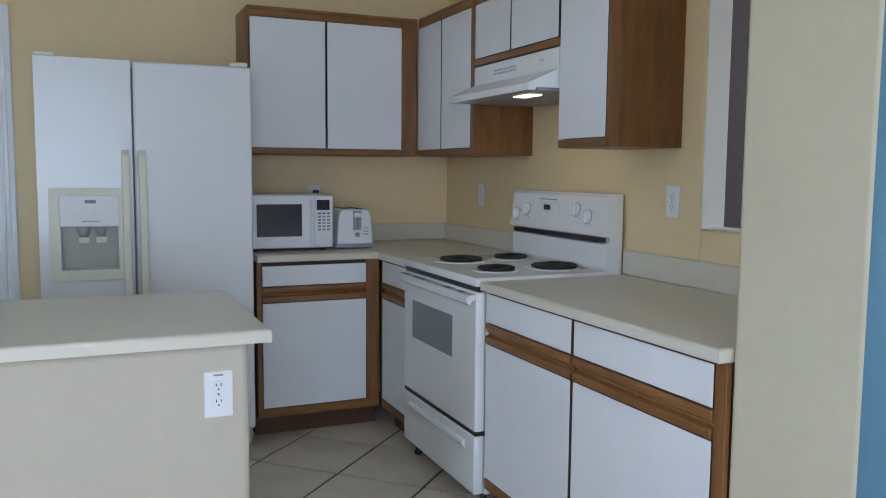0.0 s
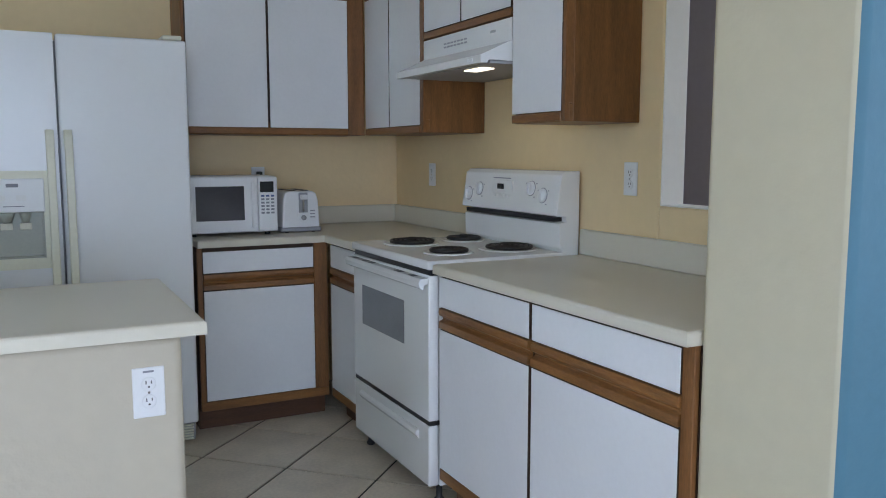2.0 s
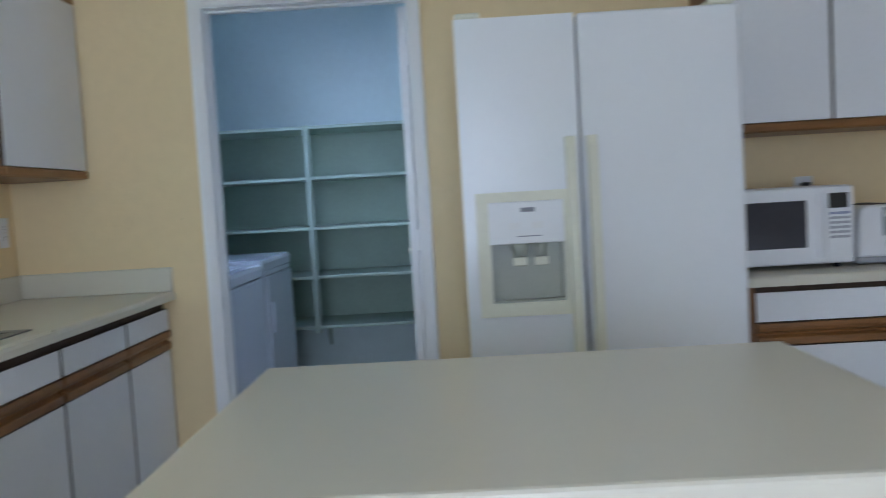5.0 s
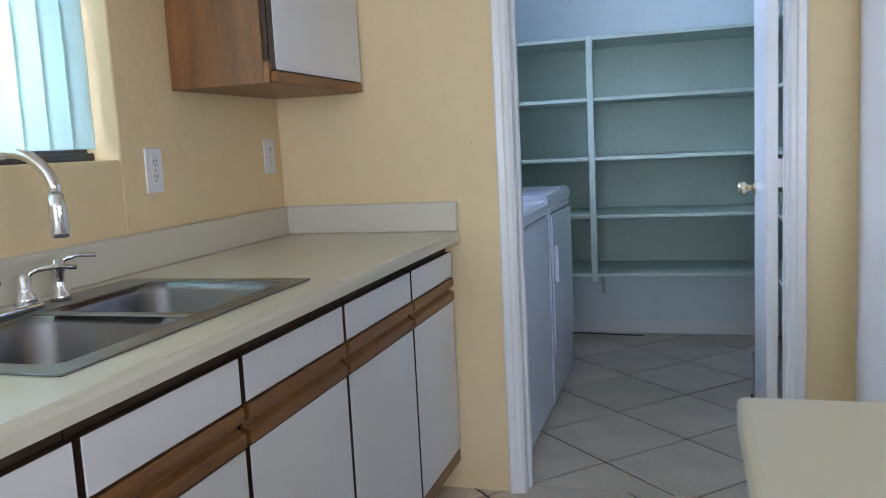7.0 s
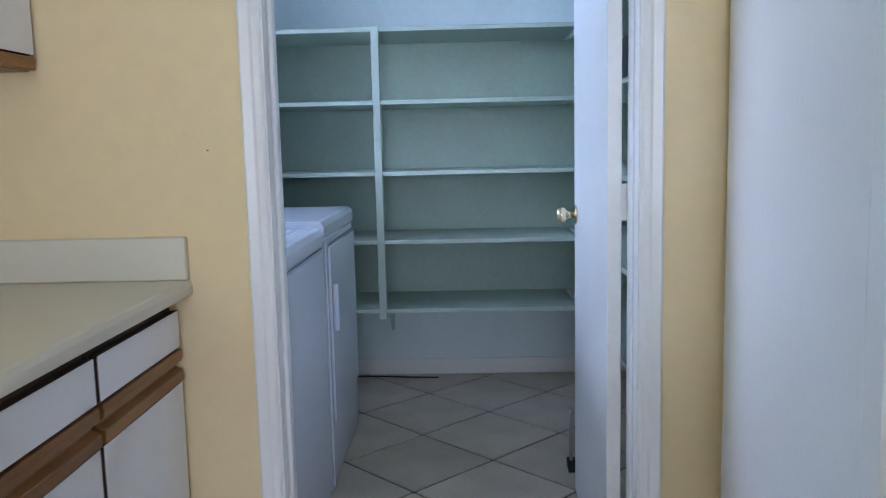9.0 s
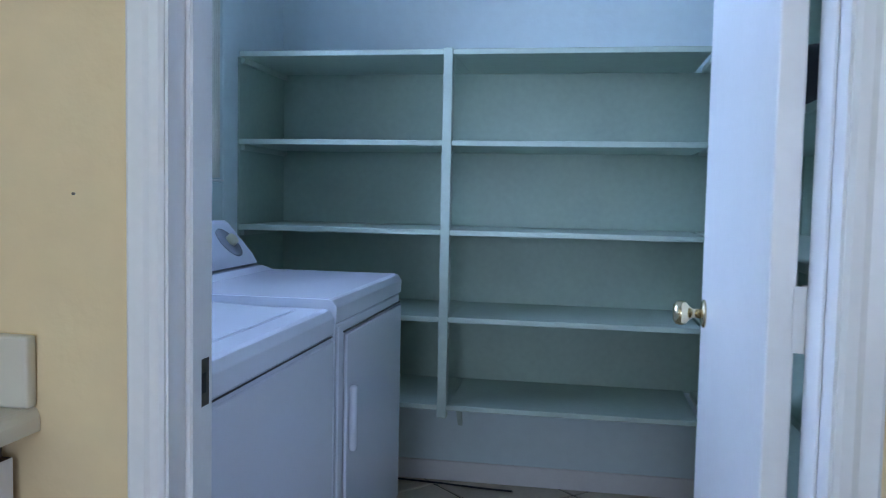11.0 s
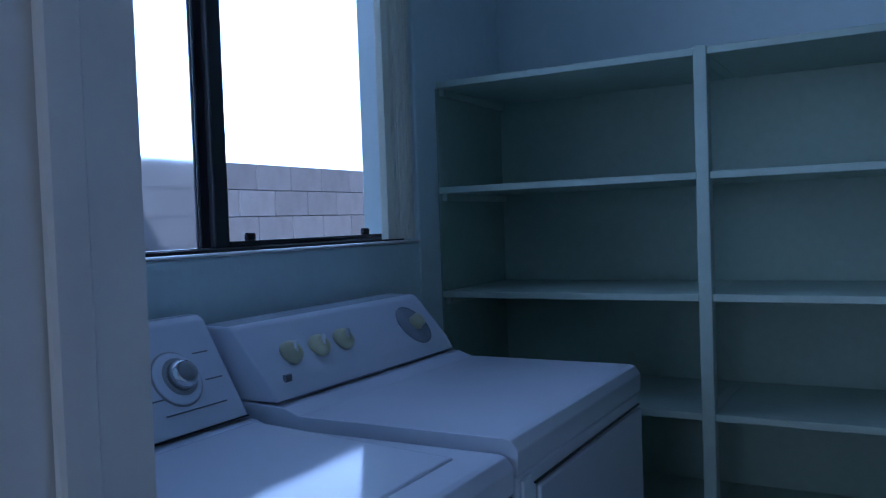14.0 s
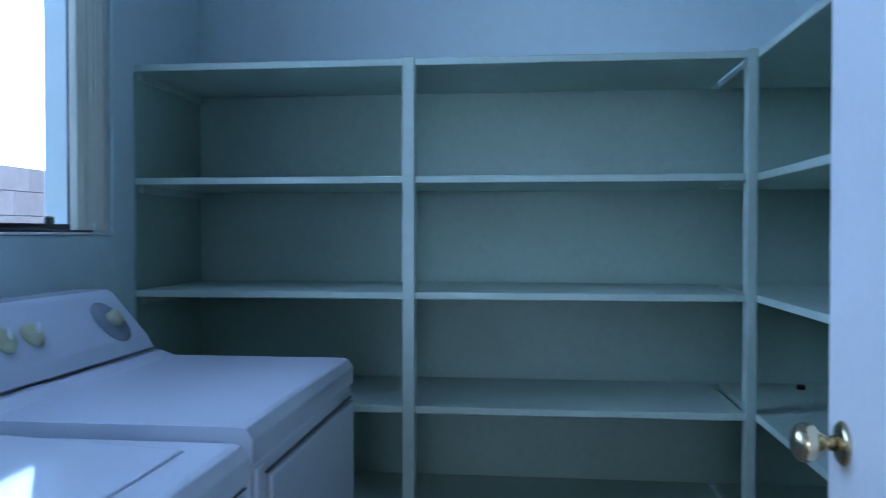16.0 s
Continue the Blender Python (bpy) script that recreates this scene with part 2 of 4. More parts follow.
def tube(points, radius, segs=10):
    """A round bar that follows points."""
    bm = bmesh.new()
    pts = [Vector(p) for p in points]
    rings = []
    for i, p in enumerate(pts):
        d = (pts[min(i + 1, len(pts) - 1)] - pts[max(i - 1, 0)]).normalized()
        u = d.cross(Vector((0.31, 0.17, 0.93))).normalized()
        v = d.cross(u)
        rings.append([bm.verts.new(p + radius * (math.cos(2 * math.pi * k / segs) * u + math.sin(2 * math.pi * k / segs) * v)) for k in range(segs)])
    for p, q in zip(rings, rings[1:]):
        for k in range(segs):
            bm.faces.new((p[k], p[(k + 1) % segs], q[(k + 1) % segs], q[k])).smooth = True
    bm.faces.new(rings[0][::-1])
    bm.faces.new(rings[-1])
    bmesh.ops.recalc_face_normals(bm, faces=bm.faces[:])
    return bm


def turned(bm, pivot, degrees):
    bmesh.ops.rotate(bm, cent=pivot, matrix=Matrix.Rotation(radians(degrees), 3, "Z"), verts=bm.verts)
    return bm


# ---- large structure ----
solo("floor", boxes((-4.4, 4.2, -4.5, YB + 0.06, -0.12, -0.006)), GROUT, "dark grouted bed of the kitchen floor", "floor", kind="structure")
solo("floor_laundry", boxes((-2.3, 0.3, YB + 0.06, 6.4, -0.12, -0.006)), GROUT, "dark grouted bed of the laundry floor", "floor", kind="structure")
solo("ceiling", boxes((-4.4, 4.2, -4.5, 6.4, CEIL, CEIL + 0.12)), CEILING, "plain white textured ceiling", "ceiling", kind="structure")

wb = boxes((XL - 0.12, DX0 - 0.02, YB, YB2, 0, CEIL), (DX1 + 0.02, XR + 0.11, YB, YB2, 0, CEIL), (DX0 - 0.02, DX1 + 0.02, YB, YB2, DZ + 0.02, CEIL))
for f in wb.faces:
    f.material_index = 1 if f.calc_center_median().y > YB2 - 0.01 else 0
part("wall_back", wb, (YELLOW, LAUNDRY), None)
tagged(bpy.data.objects["wall_back"], "yellow painted wall with the laundry doorway", "wall", kind="structure")

solo("wall_right", boxes((XR, XR + 0.11, PY1, YB, 0, CEIL), (XR, XR + 0.11, PY0, PY1, 0, PZ0), (XR, XR + 0.11, PY0, PY1, PZ1, CEIL), bevel=0.008, segs=2),
     YELLOW, "yellow painted wall with a pass-through opening", "wall", kind="structure")
solo("pass_through_lining", boxes((XR + 0.006, XR + 0.106, PY1 - 0.005, PY1 - 0.0005, PZ0 + 0.005, PZ1 - 0.005), (XR + 0.006, XR + 0.106, PY0 + 0.002, PY1 - 0.0005, PZ0 + 0.0005, PZ0 + 0.005), (XR + 0.006, XR + 0.106, PY0 + 0.002, PY1 - 0.0005, PZ1 - 0.005, PZ1 - 0.0005)),
     CEILING, "off-white painted lining of the pass-through", "trim", kind="structure")
pillar = boxes((1.25, 4.2, 0.497, 0.86, 0, CEIL), bevel=0.020, segs=3)
for f in pillar.faces:
    f.material_index = 1 if f.normal.y < -0.35 else 0
solo("wall_stub", pillar, (CREAM, BLUE), "cream wall end with a blue painted side", "wall", kind="structure")
solo("wall_left", boxes((XL - 0.15, XL, SY1, YB, 0, CEIL), (XL - 0.15, XL, 0.2, SY0, 0, CEIL), (XL - 0.15, XL, SY0, SY1, 0, SZ0), (XL - 0.15, XL, SY0, SY1, SZ1, CEIL), bevel=0.006, segs=2),
     YELLOW, "yellow painted wall with the sink window", "wall", kind="structure")
solo("wall_laundry_left", boxes((LXL - 0.2, LXL, YB2, WY0, 0, CEIL), (LXL - 0.2, LXL, WY1, LYB, 0, CEIL), (LXL - 0.2, LXL, WY0, WY1, 0, WZ0), (LXL - 0.2, LXL, WY0, WY1, WZ1, CEIL), bevel=0.006, segs=2),
     LAUNDRY, "pale blue painted wall with the laundry window", "wall", kind="structure")
solo("wall_laundry_back", boxes((LXL - 0.2, LXR + 0.2, LYB, LYB + 0.12, 0, CEIL)), LAUNDRY, "pale blue painted wall behind the shelves", "wall", kind="structure")
solo("wall_laundry_right", boxes((LXR, LXR + 0.12, YB2, LYB, 0, CEIL)), LAUNDRY, "pale blue painted wall behind the shelves", "wall", kind="structure")
# The opening in this wall is added for the far room's fill lamp.
solo("wall_far_room", boxes((3.3, 3.42, 1.85, YB, 0, CEIL), (3.3, 3.42, 0.86, 1.0, 0, CEIL), (3.3, 3.42, 1.0, 1.85, 0, 0.95), (3.3, 3.42, 1.0, 1.85, 2.1, CEIL), (XR + 0.11, 3.42, YB, YB + 0.12, 0, CEIL)), GREYWALL, "grey painted wall of the next room", "wall", kind="structure")
solo("wall_rear", boxes((-4.4, -2.2, -4.5, -4.38, 0, CEIL), (0.4, 4.2, -4.5, -4.38, 0, CEIL), (-2.2, 0.4, -4.5, -4.38, 2.3, CEIL), (-2.2, 0.4, -4.5, -4.38, 0, 0.2)),
     CREAM, "cream painted wall with a wide patio opening", "wall", kind="structure")
solo("wall_living_left", boxes((-4.4, -4.3, -4.38, -2.8, 0, CEIL), (-4.4, -4.3, -0.8, 0.2, 0, CEIL), (-4.4, -4.3, -2.8, -0.8, 0, 0.8), (-4.4, -4.3, -2.8, -0.8, 2.2, CEIL), (-4.4, XL - 0.15, 0.2, 0.32, 0, CEIL)),
     CREAM, "cream painted wall with a window opening", "wall", kind="structure")
# Unseen wall; its opening is added for the side fill lamp.
solo("wall_living_right", boxes((4.08, 4.2, -4.38, -3.2, 0, CEIL), (4.08, 4.2, -1.2, 0.497, 0, CEIL), (4.08, 4.2, -3.2, -1.2, 0, 0.7), (4.08, 4.2, -3.2, -1.2, 2.3, CEIL)), BLUE, "unseen blue living room wall, opening added for a fill lamp", "wall", kind="structure")

# doorway: jambs, stops and casing
frame_1 = thing("door_frame", (DX0, YB, 0), "white painted wooden door frame with moulded casing", "door frame", kind="structure")
part("jamb", boxes((DX0 - 0.02, DX0, YB - 0.004, YB2 + 0.004, 0, DZ)), TRIM, frame_1)
part("jamb", boxes((DX1, DX1 + 0.02, YB - 0.004, YB2 + 0.004, 0, DZ)), TRIM, frame_1)
part("head_jamb", boxes((DX0 - 0.02, DX1 + 0.02, YB - 0.004, YB2 + 0.004, DZ, DZ + 0.02)), TRIM, frame_1)
part("stop", boxes((DX0, DX0 + 0.011, YB + 0.04, YB + 0.072, 0, DZ), bevel=0.003), TRIM, frame_1)
part("stop", boxes((DX1 - 0.004, DX1, YB + 0.04, YB + 0.072, 0, DZ), bevel=0.003), TRIM, frame_1)
part("stop", boxes((DX0 + 0.011, DX1 - 0.004, YB + 0.04, YB + 0.072, DZ - 0.011, DZ), bevel=0.003), TRIM, frame_1)


def casing(side, x):
    """Moulded casing profile, thick at the outer edge."""
    s = side
    return [(x, YB), (x, YB - 0.008), (x + s * 0.006, YB - 0.012), (x + s * 0.019, YB - 0.012), (x + s * 0.025, YB - 0.016), (x + s * 0.045, YB - 0.018), (x + s * 0.050, YB - 0.014), (x + s * 0.050, YB)]


part("casing", prism(casing(-1, DX0 - 0.004), "z", 0, DZ + 0.054), TRIM, frame_1)
part("casing", prism(casing(1, DX1 + 0.004), "z", 0, DZ + 0.054), TRIM, frame_1)
hp = [(y, DZ + 0.004 + abs(x - DX1 - 0.004)) for x, y in casing(1, DX1 + 0.004)]
part("casing", prism(hp, "x", DX0 - 0.003, DX1 + 0.003), TRIM, frame_1)
for side, x in ((-1, DX0 - 0.004), (1, DX1 + 0.004)):
    pts = [(px, YB2 + (YB - py)) for px, py in casing(side, x)]
    part("casing", prism(pts, "z", 0, DZ + 0.054), TRIM, frame_1)
strike = thing("strike_plate", (DX0, YB + 0.09, 0.935), "tarnished metal strike plate on the door jamb", "strike plate", kind="structure")
part("plate", boxes((DX0, DX0 + 0.002, YB + 0.076, YB + 0.112, 0.90, 0.97), bevel=0.0008), DARKMETAL, strike)
part("latch_hole", boxes((DX0 + 0.002, DX0 + 0.0026, YB + 0.086, YB + 0.101, 0.92, 0.95)), BLACK, strike)

# laundry door, swung inward
PIV = (DX1 - 0.009, YB2 + 0.006, 0)
OPEN = -1.5
door = thing("door_1", PIV, "white painted flush door standing open", "door", kind="structure")
part("leaf", turned(boxes((PIV[0] - 0.038, PIV[0] - 0.003, PIV[1] + 0.004, PIV[1] + 0.752, 0.012, 2.04), bevel=0.002), PIV, OPEN), TRIM, door)
KZ, KY = 0.972, PIV[1] + 0.688
for s, fx in ((-1, PIV[0] - 0.038), (1, PIV[0] - 0.003)):
    rose = part("rose", turned(lathe([(0.030, 0), (0.031, 0.003), (0.026, 0.007), (0.012, 0.010)], (fx, KY, KZ), (s, 0, 0)), PIV, OPEN), BRASS, door, "round polished brass rose")
    part("door_handle", turned(lathe([(0.011, 0.008), (0.010, 0.024), (0.015, 0.032), (0.025, 0.040), (0.027, 0.050), (0.025, 0.060), (0.016, 0.066), (0.003, 0.067)], (fx, KY, KZ), (s, 0, 0)), PIV, OPEN), BRASS, door, "polished brass door knob")
part("latch_plate", turned(boxes((PIV[0] - 0.032, PIV[0] - 0.009, PIV[1] + 0.752, PIV[1] + 0.7535, KZ - 0.028, KZ + 0.028)), PIV, OPEN), BRASS, door)
for hz in (0.24, 1.06, 1.84):
    hg = part("hinge", lathe([(0.006, -0.045), (0.006, 0.045)], (DX1 + 0.001, YB2 + 0.012, hz), segs=12), TRIM, door, "butt hinge painted over in white")
    part("hinge_leaf", boxes((DX1 - 0.016, DX1 - 0.0005, YB2 + 0.006, YB2 + 0.0085, hz - 0.044, hz + 0.044)), TRIM, hg)
stop_1 = thing("door_stop", (-0.50, 5.02, 0), "small black rubber door stop on the tiles", "door stop")
part("wedge", prism([(4.99, 0), (5.06, 0), (5.06, 0.035), (5.05, 0.038), (4.99, 0.008)], "x", -0.53, -0.50, 0.002), BLACK, stop_1)
part("stem", lathe([(0.007, 0.03), (0.007, 0.20), (0.010, 0.205), (0.010, 0.23)], (-0.515, 5.04, 0), segs=12), GREYPL, stop_1, "grey upright stem")

# baseboards of the laundry
solo("baseboard", boxes((LXL, LXR, LYB - 0.012, LYB, 0, 0.085), bevel=0.003), TRIM, "white painted baseboard", "baseboard", kind="structure")
solo("baseboard_right", boxes((LXR - 0.012, LXR, YB2 + 0.03, LYB - 0.012, 0, 0.085), bevel=0.003), TRIM, "white painted baseboard", "baseboard", kind="structure")

# laundry window: dark sliding frame
win = thing("window_1", (LXL - 0.1, (WY0 + WY1) / 2, WZ0), "sliding window in a dark bronze frame", "window", kind="structure")
FX = LXL - 0.115
part("window_frame", boxes((FX, FX + 0.05, WY0, WY1, WZ0, WZ0 + 0.018), (FX, FX + 0.05, WY0, WY1, WZ1 - 0.03, WZ1), (FX, FX + 0.05, WY0, WY0 + 0.03, WZ0 + 0.018, WZ1 - 0.03), (FX, FX + 0.05, WY1 - 0.03, WY1, WZ0 + 0.018, WZ1 - 0.03), bevel=0.003), BRONZE, win)
part("track", boxes((FX + 0.05, FX + 0.062, WY0 + 0.002, WY1 - 0.002, WZ0 + 0.001, WZ0 + 0.016), bevel=0.002), BRONZE, win)
MY = 4.985
part("meeting_stile", boxes((FX + 0.004, FX + 0.022, MY - 0.022, MY + 0.012, WZ0 + 0.018, WZ1 - 0.03), (FX + 0.026, FX + 0.046, MY - 0.002, MY + 0.043, WZ0 + 0.018, WZ1 - 0.03), bevel=0.003), BRONZE, win)
part("sash_rail", boxes((FX + 0.026, FX + 0.046, MY + 0.043, WY1 - 0.03, WZ0 + 0.018, WZ0 + 0.030), bevel=0.002), BRONZE, win)
for y in (MY + 0.10, 5.55):
    part("latch", boxes((FX + 0.046, FX + 0.062, y - 0.016, y + 0.012, WZ0 + 0.028, WZ0 + 0.048), bevel=0.004), BLACK, win)
for y0, y1, x, gl in ((WY0 + 0.03, MY - 0.022, FX + 0.013, HAZED), (MY + 0.043, WY1 - 0.03, FX + 0.036, GLASS)):
    pane = part("pane", boxes((x - 0.002, x + 0.002, y0, y1, WZ0 + 0.018, WZ1 - 0.03)), gl, win)
    pane.visible_shadow = False
part("window_sill", boxes((FX + 0.062, LXL + 0.006, WY0 + 0.002, WY1 - 0.002, WZ0 + 0.001, WZ0 + 0.008), bevel=0.003), TRIM, win)

# vertical blind pushed to one side of the laundry window
blind = thing("vertical_blind", (FX + 0.09, 5.56, WZ0), "ivory vertical blind drawn aside in the window", "blind")
part("head_rail", boxes((FX + 0.068, FX + 0.108, WY0 + 0.02, WY1 - 0.02, WZ1 - 0.045, WZ1 - 0.005), bevel=0.004), TRIM, blind)
for i in range(8):
    y = 5.60 + i * 0.0175
    bl = boxes((FX + 0.066, FX + 0.112, y, y + 0.0025, WZ0 + 0.014, WZ1 - 0.045))
    bmesh.ops.rotate(bl, cent=(FX + 0.09, y, 0), matrix=Matrix.Rotation(radians(-62 if i == 0 else -12 + 5 * (i % 3)), 3, "Z"), verts=bl.verts)
    if i == 0:
        bmesh.ops.scale(bl, vec=(1, 1.9, 1), space=Matrix.Translation((0, -y, 0)), verts=bl.verts)
    part("blade", bl, BLADE, blind)

# window over the sink with its closed blind
win2 = thing("window_2", (XL - 0.1, 2.2, SZ0), "window over the sink with a dark sill track", "window", kind="structure")
GX = XL - 0.135
part("window_frame", boxes((GX, GX + 0.04, SY0, SY1, SZ0, SZ0 + 0.03), (GX, GX + 0.04, SY0, SY1, SZ1 - 0.03, SZ1), (GX, GX + 0.04, SY0, SY0 + 0.03, SZ0 + 0.03, SZ1 - 0.03), (GX, GX + 0.04, SY1 - 0.03, SY1, SZ0 + 0.03, SZ1 - 0.03), bevel=0.003), BRONZE, win2)
pane2 = part("pane", boxes((GX + 0.018, GX + 0.022, SY0 + 0.03, SY1 - 0.03, SZ0 + 0.03, SZ1 - 0.03)), GLASS, win2)
pane2.visible_shadow = False
part("track", boxes((GX + 0.04, GX + 0.06, SY0 + 0.002, SY1 - 0.002, SZ0 + 0.001, SZ0 + 0.02), bevel=0.002), BRONZE, win2)
blind2 = thing("vertical_blind", (XL - 0.05, 2.2, SZ0), "pale teal vertical blind drawn across the sink window", "blind")
part("head_rail", boxes((XL - 0.07, XL - 0.03, SY0 + 0.02, SY1 - 0.02, SZ1 - 0.045, SZ1 - 0.005), bevel=0.004), TRIM, blind2)
y = SY0 + 0.05
while y < SY1 - 0.09:
    bl = boxes((XL - 0.05, XL - 0.048, y, y + 0.088, SZ0 + 0.03, SZ1 - 0.045))
    bmesh.ops.rotate(bl, cent=(XL - 0.05, y, 0), matrix=Matrix.Rotation(radians(7), 3, "Z"), verts=bl.verts)
    part("blade", bl, BLIND, blind2)
    y += 0.078

# ---- cabinets ----


def frame_xy(axis, plane, sign):
    """Maps (along, out, z) spans onto a run of cabinets whose fronts face along an axis."""
    def span(a0, a1, o0, o1, z0, z1):
        p, q = plane + sign * o0, plane + sign * o1
        if axis == "x":
            return (min(p, q), max(p, q), a0, a1, z0, z1)
        return (a0, a1, min(p, q), max(p, q), z0, z1)
    return span


def pull_profile(axis, plane, sign, z0, z1):
    """The grooved finger pull between drawer and door."""
    h = z1 - z0
    pr = [(-0.018, z1), (0.003, z1), (0.005, z1 - 0.2 * h), (0.002, z1 - 0.36 * h), (-0.012, z1 - 0.46 * h), (-0.013, z1 - 0.56 * h), (0.004, z1 - 0.66 * h), (0.005, z0 + 0.02 * h), (0.003, z0), (-0.018, z0)]
    return [(plane + sign * o, z) for o, z in pr]


def slab(span, axis):
    """A laminate slab with dark brown edges."""
    bm = boxes(span, bevel=0.0012)
    k = "xy".index(axis)
    for f in bm.faces:
        f.material_index = 0 if abs(f.normal[k]) > 0.5 else 1
    return bm


def base_unit(axis, plane, sign, depth, a0, a1, label, f0=None, f1=None, group="base cabinets", carcass=0.8775, drawer_top=0.856):
    """A base cabinet: carcass, drawer front, grooved oak pull, door, toe board."""
    s = frame_xy(axis, plane, sign)
    f0, f1 = a0 + 0.006 if f0 is None else f0, a1 - 0.006 if f1 is None else f1
    mid = (a0 + a1) / 2
    at = (plane - sign * depth / 2, mid, 0) if axis == "x" else (mid, plane - sign * depth / 2, 0)
    c = thing("base_cabinet", at, label, "cabinet", group)
    part("body", boxes(s(a0, a1, -depth, -0.060, 0.1, carcass), s(a0, a1, -0.060, -0.022, 0.1, 0.8775)), CARCASS, c, "dark stained carcass")
    # The toe board's oak is darkened to carry its recess's shade.
    part("toe_board", boxes(s(a0, a1, -depth, -0.075, 0.0, 0.1)), OAKSHADE, c, "dark brown toe board, toned for the recess's shade")
    part("bottom_rail", boxes(s(a0, a1, -0.019, -0.002, 0.105, 0.148), bevel=0.002), OAKH, c, "oak bottom rail")
    if f0 - a0 > 0.02:
        part("stile", boxes(s(a0, f0 - 0.003, -0.019, -0.002, 0.148, 0.8775), bevel=0.002), OAK, c, "oak stile")
    if a1 - f1 > 0.02:
        part("stile", boxes(s(f1 + 0.003, a1, -0.019, -0.002, 0.148, 0.8775), bevel=0.002), OAK, c, "oak stile")
    part("drawer_front", slab(s(f0, f1, -0.018, 0.0, 0.757, drawer_top), axis), (LAMINATE, CARCASS), c, "white laminate drawer front")
    part("pull_rail", prism(pull_profile(axis, plane, sign, 0.678, 0.752), "y" if axis == "x" else "x", f0, f1, 0.0015), OAKH, c, "grooved oak finger pull")
    part("door", slab(s(f0, f1, -0.018, 0.0, 0.152, 0.673), axis), (LAMINATE, CARCASS), c, "white laminate door")
    return c


FXR = 1.24
base_unit("x", FXR, -1, 0.64, 1.53, 2.128, "base cabinet with white door and oak pull beside the cooker", drawer_top=0.865)
base_unit("x", FXR, -1, 0.64, 0.862, 1.526, "base cabinet with white door ending at the cream wall", f0=0.905, drawer_top=0.865)
base_unit("x", FXR, -1, 0.64, 2.905, 3.31, "narrow white corner base cabinet beside the cooker", f1=3.302, drawer_top=0.865)
base_unit("y", 3.335, -1, 0.60, 0.612, 1.236, "white base cabinet with oak stiles under the microwave", f0=0.638, f1=1.164)
FXL = -1.555
cuts = [3.945, 3.515, 3.03, 2.57, 2.157, 1.68, 1.20, 0.72]
for a1, a0 in zip(cuts, cuts[1:]):
    base_unit("x", FXL, 1, 0.61, a0 + 0.002, a1 - 0.002, "base cabinet with white door and oak pull under the sink worktop", group="sink cabinets", carcass=0.70 if a0 < 2.95 and a1 > 2.1 else 0.8775, drawer_top=0.842)


def wall_unit(axis, plane, sign, depth, a0, a1, z0, z1, doors, label, ends=()):
    """A wall cabinet: oak carcass, face frame and white slab doors."""
    s = frame_xy(axis, plane, sign)
    mid = (a0 + a1) / 2
    at = (plane - sign * depth / 2, mid, z0) if axis == "x" else (mid, plane - sign * depth / 2, z0)
    c = thing("wall_cabinet", at, label, "cabinet", "wall cabinets")
    part("body", boxes(s(a0, a1, -depth, -0.036, z0, z1), bevel=0.0015), OAK, c, "oak carcass and end panel")
    part("rail", boxes(s(a0, a1, -0.036, -0.018, z1 - 0.06, z1), bevel=0.002), OAKH, c)
    part("rail", boxes(s(a0, a1, -0.036, -0.018, z0, z0 + 0.06), bevel=0.002), OAKH, c)
    part("cornice", boxes(s(a0, a1, -depth, -0.004, z1, z1 + 0.018), bevel=0.003), OAKH, c)
    edge = [d for pair in doors for d in pair]
    for e0, e1 in ((a0, min(edge) - 0.003), (max(edge) + 0.003, a1)):
        if e1 - e0 > 0.012:
            part("stile", boxes(s(e0, e1, -0.0355, -0.002, z0 + 0.0605, z1 - 0.0605), s(e0, e1, -0.0175, -0.002, z0, z0 + 0.0605), s(e0, e1, -0.0175, -0.002, z1 - 0.0605, z1)), OAK, c)
    part("lip", boxes(s(min(edge), max(edge), -0.018, 0.002, z0 + 0.002, z0 + 0.031), bevel=0.003), OAKH, c, "bevelled oak finger lip")
    part("lip", boxes(s(min(edge), max(edge), -0.018, -0.001, z1 - 0.034, z1 - 0.002), bevel=0.003), OAKH, c)
    # Added dark board gives the gaps between doors their shade.
    part("shadow_board", boxes(s(min(edge), max(edge), -0.0355, -0.021, z0 + 0.06, z1 - 0.06)), CARCASS, c, "dark board standing for shade in the door gaps")
    for d0, d1 in doors:
        part("door", slab(s(d0 + 0.001, d1 - 0.001, -0.018, 0.0, z0 + 0.035, z1 - 0.038), axis), (LAMINATE, CARCASS), c, "white laminate door")
    return c


UX, UY, UT = 1.555, 3.622, 2.128
wall_unit("y", UY, -1, 0.326, 0.632, 1.555, 1.402, UT, ((0.645, 1.036), (1.046, 1.463)), "wall cabinet with two white doors above the microwave")
wall_unit("x", UX, -1, 0.323, 2.91, UY - 0.001, 1.402, UT, ((2.945, 3.292), (3.302, 3.612)), "corner wall cabinet with two white doors")
wall_unit("x", UX, -1, 0.323, 2.155, 2.908, 1.81, UT, ((2.165, 2.548), (2.558, 2.90)), "short wall cabinet with two white doors above the hood")
wall_unit("x", UX, -1, 0.323, 1.815, 2.153, 1.415, UT, ((1.836, 2.149),), "wall cabinet with one white door and oak side")
wall_unit("x", XL + 0.328, 1, 0.326, 3.33, 3.947, 1.39, UT, ((3.336, 3.94),), "wall cabinet with one white door beside the sink window")


